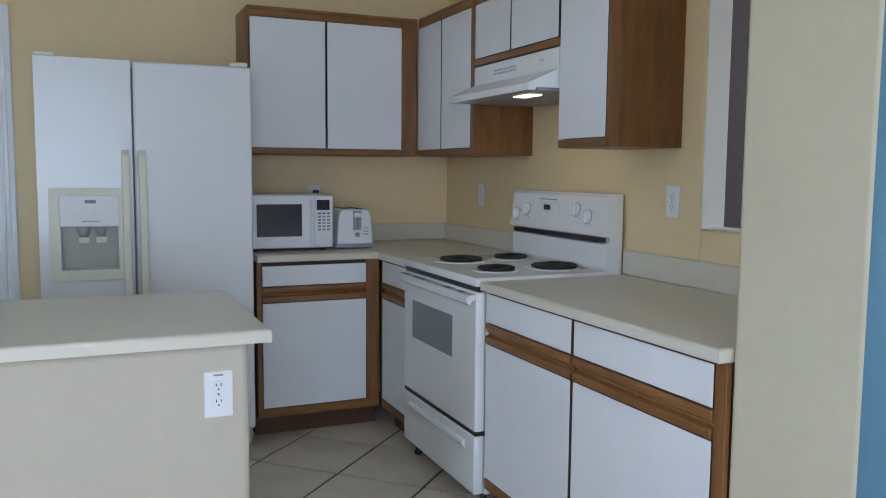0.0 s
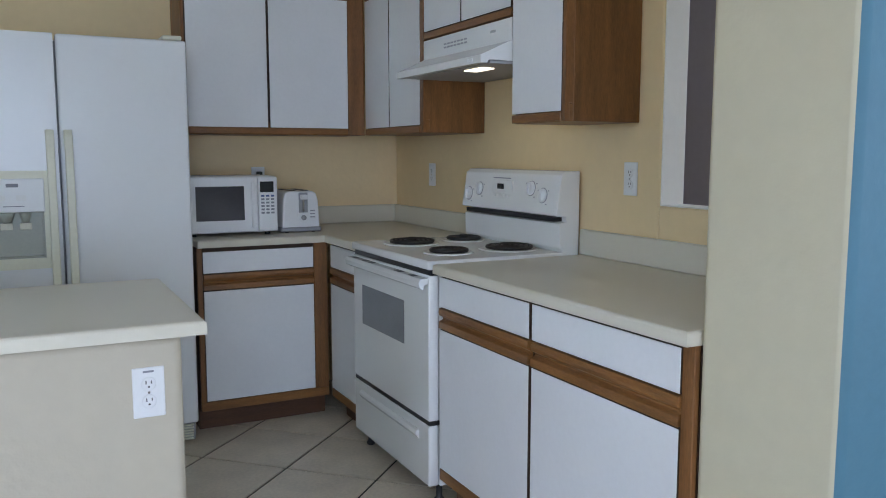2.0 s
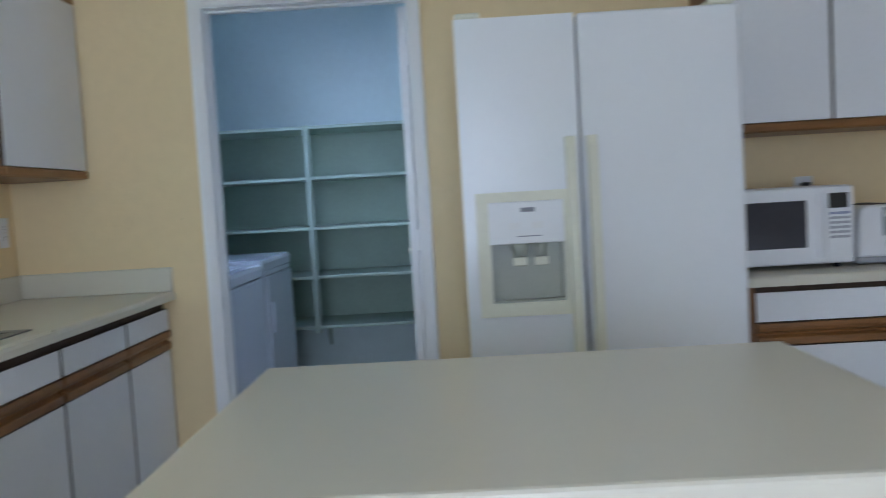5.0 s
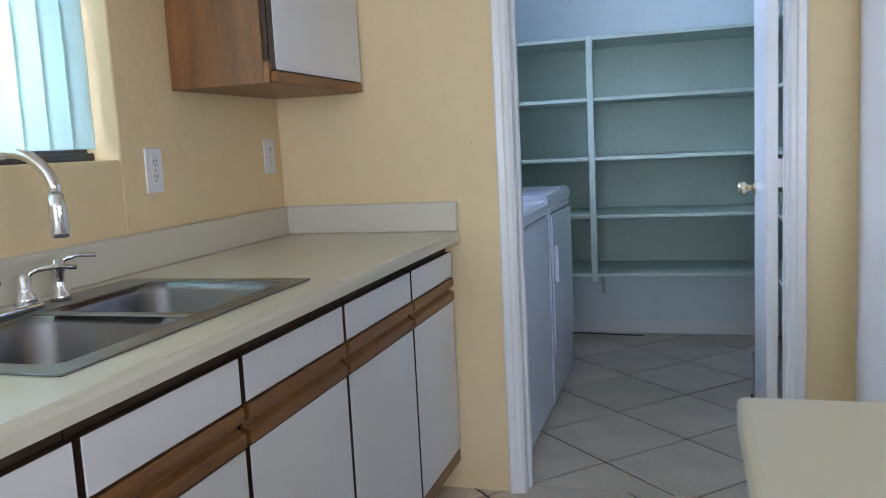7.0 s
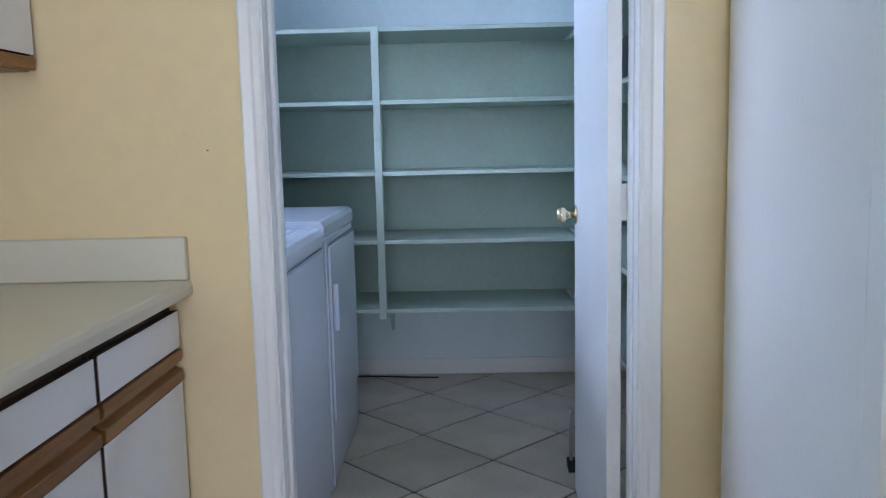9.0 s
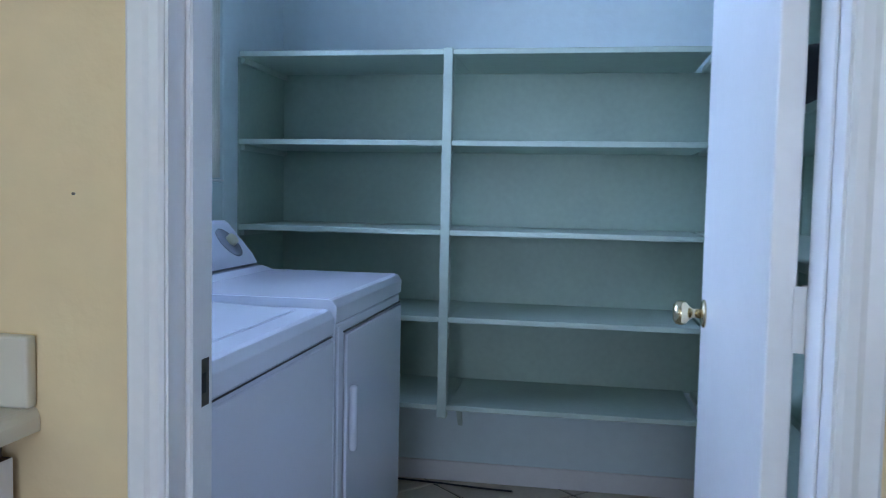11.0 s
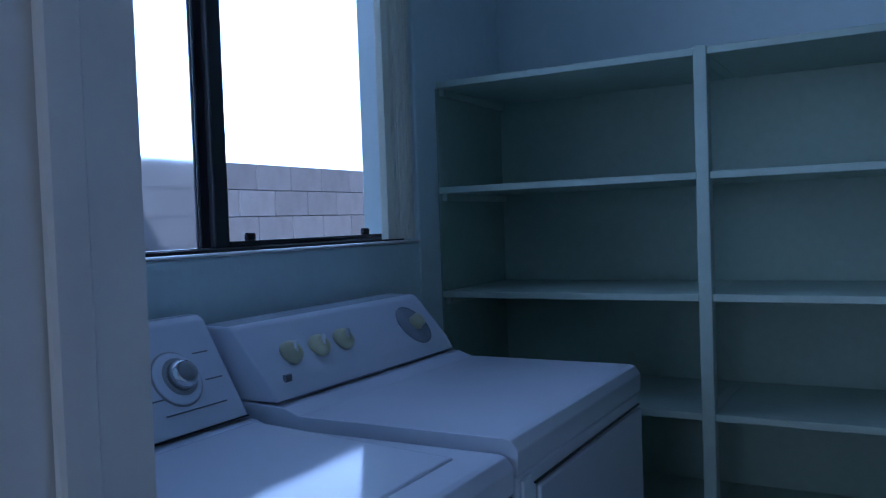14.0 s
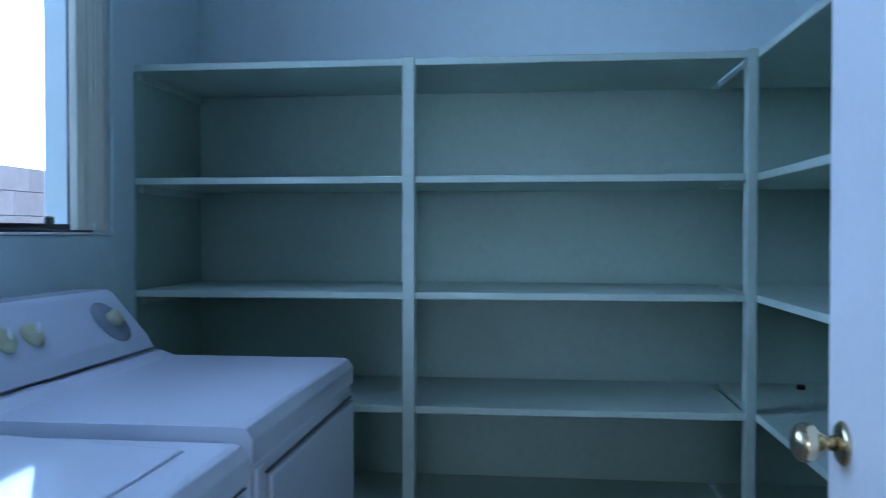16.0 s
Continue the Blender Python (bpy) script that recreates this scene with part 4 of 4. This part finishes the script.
part("body", boxes((MX0, MX1, MF + 0.022, MF + 0.33, MZ0, MZ1), bevel=0.006, segs=2), PLASTIC, mw)
md = part("door", boxes((MX0, MX1 - 0.095, MF, MF + 0.021, MZ0 + 0.004, MZ1 - 0.003), bevel=0.006, segs=2), PLASTIC, mw, "white door")
part("door_window", boxes((MX0 + 0.046, MX1 - 0.162, MF - 0.0016, MF, MZ0 + 0.062, MZ1 - 0.047), bevel=0.0006), MESHGLASS, md, "dark meshed window")
part("door_handle", boxes((MX1 - 0.128, MX1 - 0.112, MF - 0.010, MF, MZ0 + 0.025, MZ1 - 0.025), bevel=0.004, segs=2), PLASTIC, md)
cp = part("control_panel", boxes((MX1 - 0.093, MX1, MF, MF + 0.021, MZ0 + 0.004, MZ1 - 0.003), bevel=0.005, segs=2), PLASTIC, mw)
part("display", boxes((MX1 - 0.085, MX1 - 0.018, MF - 0.0016, MF, MZ1 - 0.078, MZ1 - 0.026), bevel=0.0006), DARKGLASS, cp, "dark display")
for r in range(6):
    for k in range(3):
        x = MX1 - 0.080 + k * 0.024
        z = MZ1 - 0.100 - r * 0.0165
        part("key", boxes((x, x + 0.016, MF - 0.0014, MF, z, z + 0.009), bevel=0.0004), BLUEINK if r == 0 else INK, cp)
part("open_bar", boxes((MX1 - 0.085, MX1 - 0.015, MF - 0.002, MF, MZ0 + 0.014, MZ0 + 0.044), bevel=0.0008), PLASTIC, cp)
for x in (MX0 + 0.04, MX1 - 0.04):
    for yy in (MF + 0.05, MF + 0.29):
        part("foot", lathe([(0.014, 0), (0.014, 0.014)], (x, yy, CT), segs=12), BLACK, mw)

# ---- toaster ----
TXC, TYC = 1.160, 3.605
to = thing("toaster", (TXC, TYC, CT), "white toaster with a chrome lever on the worktop", "toaster")
tb = prism([(TXC - 0.098, CT + 0.024), (TXC + 0.098, CT + 0.024), (TXC + 0.090, CT + 0.165), (TXC + 0.080, CT + 0.196), (TXC + 0.062, CT + 0.208), (TXC - 0.062, CT + 0.208), (TXC - 0.080, CT + 0.196), (TXC - 0.090, CT + 0.165)], "y", TYC - 0.10, TYC + 0.17, 0.009, 3)
part("body", tb, PLASTIC, to)
part("base", boxes((TXC - 0.104, TXC + 0.104, TYC - 0.107, TYC + 0.177, CT + 0.004, CT + 0.027), bevel=0.007, segs=2), GREYPL, to, "grey base")
for x in (-0.034, 0.034):
    part("slot", boxes((TXC + x - 0.015, TXC + x + 0.015, TYC - 0.07, TYC + 0.14, CT + 0.2065, CT + 0.2105)), BLACK, to)
part("lever_track", boxes((TXC - 0.012, TXC + 0.034, TYC - 0.1045, TYC - 0.0985, CT + 0.100, CT + 0.200), bevel=0.002), GREYPL, to, "grey lever recess")
part("lever_slot", boxes((TXC + 0.006, TXC + 0.016, TYC - 0.107, TYC - 0.1045, CT + 0.105, CT + 0.165), bevel=0.001), CHROME, to, "chrome lever rod")
part("lever", boxes((TXC - 0.008, TXC + 0.030, TYC - 0.128, TYC - 0.105, CT + 0.166, CT + 0.190), bevel=0.006, segs=2), PLASTIC, to)
part("dial_plate", prism([(TXC - 0.014, CT + 0.099), (TXC + 0.036, CT + 0.099), (TXC + 0.034, CT + 0.06), (TXC + 0.022, CT + 0.046), (TXC, CT + 0.046), (TXC - 0.012, CT + 0.06)], "y", TYC - 0.1035, TYC - 0.0985, 0.001), PLASTIC, to)
part("dial", lathe([(0.013, 0), (0.012, 0.010), (0.007, 0.012)], (TXC + 0.012, TYC - 0.1035, CT + 0.074), (0, -1, 0), 20), GREYPL, to, "grey browning dial")
for i in range(3):
    part("button", boxes((TXC + 0.046, TXC + 0.072, TYC - 0.1045, TYC - 0.0995, CT + 0.074 + i * 0.016, CT + 0.079 + i * 0.016), bevel=0.001), GREYPL, to)
for x in (-0.07, 0.07):
    for yy in (-0.08, 0.15):
        part("foot", lathe([(0.01, 0), (0.01, 0.005)], (TXC + x, TYC + yy, CT), segs=10), BLACK, to)

# ---- laundry: shelves ----
ZS = (0.438, 0.764, 1.082, 1.405, 1.730)
U0, U1, SFY = -1.288, -0.367, 5.862
sh = thing("shelving", (-1.2, 6.05, 0.4), "built-in pale green painted shelves, empty", "shelves")
for z in ZS:
    for x0, x1 in ((LXL + 0.0075, U0 - 0.0175), (U0 + 0.0175, U1 - 0.0135)):
        part("shelf", boxes((x0, x1, SFY, LYB - 0.0115, z - 0.010, z + 0.010), bevel=0.002), SHELF, sh)
    part("shelf_joint", boxes((U0 - 0.017, U0 + 0.017, SFY + 0.041, LYB - 0.0115, z - 0.009, z + 0.0095)), SHELF, sh)
part("upright", boxes((U0 - 0.017, U0 + 0.017, SFY - 0.004, SFY + 0.040, 0.40, 1.744), bevel=0.002), SHELF, sh)
part("upright", boxes((U1 - 0.013, U1 + 0.013, SFY - 0.004, SFY + 0.040, 0.0, 1.744), bevel=0.002), SHELF, sh)
part("brace", prism([(6.20, 0.42), (LYB - 0.001, 0.42), (LYB - 0.001, 0.24)], "x", U0 - 0.009, U0 + 0.009), SHELF, sh)
for z in ZS:
    part("cleat", boxes((LXL + 0.0075, LXL + 0.022, SFY + 0.02, LYB - 0.012, z - 0.032, z - 0.011)), SHELF, sh)
part("back_panel", boxes((LXL + 0.001, LXR - 0.001, LYB - 0.010, LYB - 0.001, 0.44, 1.72)), SHELFSHADE, sh, "pale green painted back, darkened for shade")
part("side_panel", boxes((LXL + 0.001, LXL + 0.007, SFY + 0.004, LYB - 0.0115, 0.44, 1.72)), SHELFSHADE, sh, "pale green painted side, darkened for shade")
sr = thing("shelving", (-0.15, 5.1, 0.4), "built-in pale green shelves along the side wall", "shelves")
for z in ZS:
    part("shelf", boxes((U1 + 0.0135, LXR - 0.008, 4.20, LYB - 0.0115, z - 0.010, z + 0.010), bevel=0.002), SHELF, sr)
part("side_panel", boxes((LXR - 0.0075, LXR - 0.0015, 4.201, LYB - 0.0125, 0.44, 1.72)), SHELFSHADE, sr, "pale green painted side, darkened for shade")
part("upright", boxes((U1 + 0.014, U1 + 0.04, 4.18, 4.199, 0.0, 1.752), bevel=0.002), SHELF, sr)
bag = thing("bag", (-0.18, 5.16, 1.42), "black rounded bag on the side shelf", "bag")
bb = boxes((-0.31, -0.05, 5.02, 5.30, 1.4152, 1.60), bevel=0.055, segs=4)
part("body", bb, BLACK, bag)
part("handle", tube([(-0.18, 5.08 + 0.16 * k / 8, 1.59 + 0.05 * math.sin(math.pi * k / 8)) for k in range(9)], 0.008, 8), BLACK, bag)
cap = thing("bottle_cap", (-0.12, 6.24, ZS[1] + 0.0102), "small black cap lying on a pale green shelf", "cap")
part("rim", lathe([(0.014, 0), (0.014, 0.012), (0.012, 0.014), (0.004, 0.0145)], (-0.12, 6.24, ZS[1] + 0.0102), segs=16), BLACK, cap)
cable = thing("cable", (-1.3, 6.2, 0.004), "thin black cable lying along the baseboard", "cable")
part("wire", tube([(-1.75, 6.280, 0.004), (-1.55, 6.295, 0.004), (-1.35, 6.280, 0.004), (-1.18, 6.260, 0.004), (-1.05, 6.250, 0.004)], 0.004, 8), BLACK, cable)

# ---- dryer and washer ----
AXF, AXB = -1.366, -2.05


def appliance(name, y0, y1, top, label, console_top, cx, dial):
    """A laundry machine: cabinet, top, slanted console."""
    a = thing(name, ((AXF + AXB) / 2, (y0 + y1) / 2, 0), label, name)
    part("cabinet", boxes((AXB, AXF - 0.004, y0 + 0.003, y1 - 0.003, 0.02, top - 0.062), bevel=0.006, segs=2), ENAMEL, a)
    tp = prism([(AXB, top - 0.060), (AXF, top - 0.060), (AXF + 0.002, top - 0.02), (AXF - 0.010, top - 0.003), (AXF - 0.022, top), (cx + 0.05, top), (cx + 0.015, top + 0.012), (AXB, top + 0.02)], "y", y0, y1, 0.0015)
    part("top", tp, ENAMEL, a, "glossy white top")
    cs = prism([(AXB, top + 0.016), (cx, top + 0.018), (cx - 0.018, top + 0.05), (cx - 0.105, console_top - 0.008), (cx - 0.118, console_top), (AXB, console_top)], "y", y0 + 0.004, y1 - 0.004, 0.004, 2)
    con = part("console", cs, ENAMEL, a, "slanted white control console")
    for x in (AXB + 0.06, AXF - 0.06):
        for yy in (y0 + 0.05, y1 - 0.05):
            part("foot", lathe([(0.02, 0), (0.02, 0.022)], (x, yy, 0), segs=12), BLACK, a)
    sl = Vector((-0.087, 0, console_top - 0.008 - top - 0.05))
    nn = Vector((-sl.z, 0, sl.x)).normalized() * -1

    def spot(y, k):
        return Vector((cx - 0.018, y, top + 0.05)) + sl * k
    return a, con, spot, nn


dy, dcon, dspot, dn = appliance("dryer", 4.806, 5.498, 0.963, "white tumble dryer with yellowed knobs", 1.120, -1.850, None)
YKNOB = mat("yellowed_knob", (0.55, 0.55, 0.36), 0.3, vary=0.06, scale=20)
DIAL = mat("clear_grey_dial", (0.30, 0.33, 0.38), 0.2, vary=0.15, scale=25)
for y, k in ((4.915, 0.42), (5.005, 0.43), (5.092, 0.44)):
    part("knob", lathe([(0.026, 0.0), (0.026, 0.006), (0.022, 0.016), (0.012, 0.019)], dspot(y, k), dn, 24), YKNOB, dcon, "round yellowed knob")
    g = dspot(y, k) + dn * 0.018
    part("mark", boxes((g.x - 0.002, g.x + 0.006, y - 0.003, y + 0.003, g.z - 0.014, g.z + 0.016), bevel=0.001), PLASTIC, dcon)
    part("print", boxes((dspot(y, 1).x - 0.001, dspot(y, 1).x + 0.0035, y - 0.02, y + 0.02, dspot(y, 1).z - 0.012, dspot(y, 1).z - 0.009)), INK, dcon)
part("timer_dial", lathe([(0.056, 0.0), (0.056, 0.003), (0.048, 0.006), (0.028, 0.008)], dspot(5.385, 0.40), dn, 36), DIAL, dcon, "large clear grey timer dial")
part("timer_knob", lathe([(0.020, 0.006), (0.018, 0.026), (0.008, 0.030)], dspot(5.385, 0.40), dn, 20), YKNOB, dcon, "yellowed timer knob")
part("badge", boxes((dspot(4.862, 0.02).x - 0.002, dspot(4.862, 0.02).x + 0.004, 4.852, 4.872, dspot(4.862, 0.02).z - 0.004, dspot(4.862, 0.02).z + 0.010)), INK, dcon)
part("console_seam", boxes((-1.8515, -1.8485, 4.812, 5.492, 0.9812, 0.9832)), INK, dcon)
dd = part("door", boxes((AXF - 0.004, AXF + 0.006, 4.884, 5.484, 0.24, 0.868), bevel=0.004, segs=2), ENAMEL, dy, "white drop-in dryer door")
part("door_edge", boxes((AXF - 0.0035, AXF + 0.001, 4.877, 5.488, 0.8725, 0.8755)), BLACK, dy)
part("door_handle", boxes((AXF + 0.006, AXF + 0.026, 4.90, 4.925, 0.565, 0.735), bevel=0.009, segs=3), ENAMEL, dd, "recessed white pull")
part("corner_post", boxes((AXF - 0.004, AXF + 0.004, 4.818, 4.858, 0.03, 0.896), bevel=0.003), ENAMEL, dy)

wa, wcon, wspot, wn = appliance("washer", 4.098, 4.790, 0.942, "white top-loading washer with a glossy lid", 1.146, -1.900, None)
lid_bm = boxes((-1.845, -1.440, 4.15, 4.740, 0.930, 0.945), bevel=0.007, segs=4)
bmesh.ops.rotate(lid_bm, cent=(-1.44, 4.4, 0.94), matrix=Matrix.Rotation(radians(3), 3, "Y"), verts=lid_bm.verts)
part("lid", lid_bm, ENAMEL, wa, "glossy white lid")
wd = wspot(4.664, 0.38)
dial = part("timer_dial", lathe([(0.050, 0.0), (0.050, 0.004), (0.046, 0.008), (0.030, 0.010)], wd, wn, 36), ENAMEL, wcon, "large white timer dial")
# Thin grey disc draws the dial's shadow on the console.
part("dial_shadow", lathe([(0.0535, 0.0), (0.0535, 0.0012), (0.051, 0.0014)], wd, wn, 36), GREYPL, dial, "grey ring painted as shadow round the dial")
part("dial_ring", lathe([(0.036, 0.0095), (0.036, 0.0112), (0.0325, 0.0114)], wd, wn, 36), GREYPL, dial, "grey ring on the dial")
part("timer_knob", lathe([(0.028, 0.010), (0.027, 0.024), (0.022, 0.032), (0.008, 0.034)], wd, wn, 28), CHROME, wcon, "chrome timer knob")
part("knob_cap", lathe([(0.020, 0.0325), (0.017, 0.036), (0.006, 0.037)], wd, wn, 24), GREYPL, wcon, "dark grey knob cap")
for y, k, w in ((4.74, 0.62, 0.018), (4.745, 0.30, 0.02), (4.58, 0.60, 0.02), (4.575, 0.42, 0.022), (4.68, 0.02, 0.07), (4.60, 0.2, 0.02)):
    p = wspot(y, k)
    part("print", boxes((p.x - 0.001, p.x + 0.0016, y - w, y + w, p.z - 0.0012, p.z + 0.0012)), INK, wcon)
part("console_seam", boxes((-1.9015, -1.8975, 4.104, 4.784, 0.9605, 0.963)), BLACK, wcon)
part("front_panel", boxes((AXF - 0.004, AXF + 0.003, 4.106, 4.782, 0.05, 0.868), bevel=0.003), ENAMEL, wa)
part("panel_seam", boxes((AXF - 0.004, AXF - 0.001, 4.102, 4.786, 0.8755, 0.878)), BLACK, wa)

# ---- outside ----
solo("ground", boxes((-600, 600, -600, 600, -0.35, -0.14)), GROUND, "bare gravel yard", "ground", kind="structure")
solo("backdrop", boxes((-60.4, -60, -70, 120, -0.13, 80)), SKYGLOW, "pale hazy bright sky", "sky", kind="structure")
bw = thing("block_wall", (-5.1, 8.0, -0.14), "grey concrete block garden wall", "wall")
part("mortar", boxes((-5.23, -5.12, 2.0, 22.0, -0.14, 1.80)), MORTAR, bw)
blk = boxes((-5.24, -5.1, -0.195, 0.195, -0.097, 0.097), bevel=0.004)
bme = bpy.data.meshes.new("block")
blk.to_mesh(bme)
blk.free()
bme.materials.append(BLOCK)


def pieces(name, me, parent, places):
    for p, r in places:
        ob = new(name, me)
        ob.parent = parent
        ob.location = Vector(p) - BASE[parent]
        ob.rotation_euler = (0, 0, r)


spots = []
for row in range(9):
    z = 1.80 - 0.1 - row * 0.2
    for k in range(28):
        spots.append(((0, 5.0 + 0.4 * k + (0.2 if row % 2 else 0), z + 0.0), 0))
pieces("block", bme, bw, spots)

# ---- floor tiles, laid diagonally ----
SIDE, JOINT, C45 = 0.4066, 0.012, math.sqrt(0.5)


def clip(poly, rect):
    """A polygon cut to a rectangle."""
    for ax, lim, sg in ((0, rect[0], 1), (0, rect[1], -1), (1, rect[2], 1), (1, rect[3], -1)):
        out = []
        for i, p in enumerate(poly):
            q = poly[(i + 1) % len(poly)]
            a, b = sg * (p[ax] - lim), sg * (q[ax] - lim)
            if a >= 0:
                out.append(p)
            if a * b < 0:
                t = a / (a - b)
                out.append((p[0] + t * (q[0] - p[0]), p[1] + t * (q[1] - p[1])))
        poly = out
        if len(poly) < 3:
            return []
    return poly


def tile_mesh(poly):
    bm = bmesh.new()
    n = len(poly)
    cx, cy = sum(p[0] for p in poly) / n, sum(p[1] for p in poly) / n
    low = [bm.verts.new((x, y, -0.008)) for x, y in poly]
    mid = [bm.verts.new((x, y, -0.0012)) for x, y in poly]
    top = []
    for x, y in poly:
        d = math.hypot(x - cx, y - cy) or 1
        top.append(bm.verts.new((x - (x - cx) / d * 0.003, y - (y - cy) / d * 0.003, 0.0)))
    bm.faces.new(top)
    for i in range(n):
        j = (i + 1) % n
        bm.faces.new((low[i], low[j], mid[j], mid[i]))
        bm.faces.new((mid[i], mid[j], top[j], top[i]))
    bmesh.ops.recalc_face_normals(bm, faces=bm.faces[:])
    me = bpy.data.meshes.new("tile")
    bm.to_mesh(me)
    bm.free()
    me.materials.append(TILE)
    return me


H = (SIDE - JOINT) * C45
WHOLE = tile_mesh([(-H, 0), (0, -H), (H, 0), (0, H)])


def lay(floor_name, origin, rect):
    parent = bpy.data.objects[floor_name]
    d = SIDE * C45
    for i in range(-40, 41):
        for j in range(-40, 41):
            cx, cy = origin[0] + (i + j) * d, origin[1] + d + (i - j) * d
            if cx < rect[0] - d or cx > rect[1] + d or cy < rect[2] - d or cy > rect[3] + d:
                continue
            poly = [(cx - H, cy), (cx, cy - H), (cx + H, cy), (cx, cy + H)]
            cut = clip(poly, rect)
            if not cut:
                continue
            whole = rect[0] <= cx - H and cx + H <= rect[1] and rect[2] <= cy - H and cy + H <= rect[3]
            me = WHOLE if whole else tile_mesh([(x - cx, y - cy) for x, y in cut])
            ob = new("tile", me)
            ob.parent = parent
            ob.location = (cx, cy, 0)


lay("floor", (0.84, 2.755), (XL, XR, 0.0, YB + 0.06))
lay("floor_laundry", (-1.09, 4.84), (LXL, LXR, YB + 0.064, LYB))
solo("carpet", boxes((-4.3, 4.08, -4.38, -0.003, -0.005, 0.004)), CARPET, "plain beige carpet of the living room", "carpet", kind="structure")
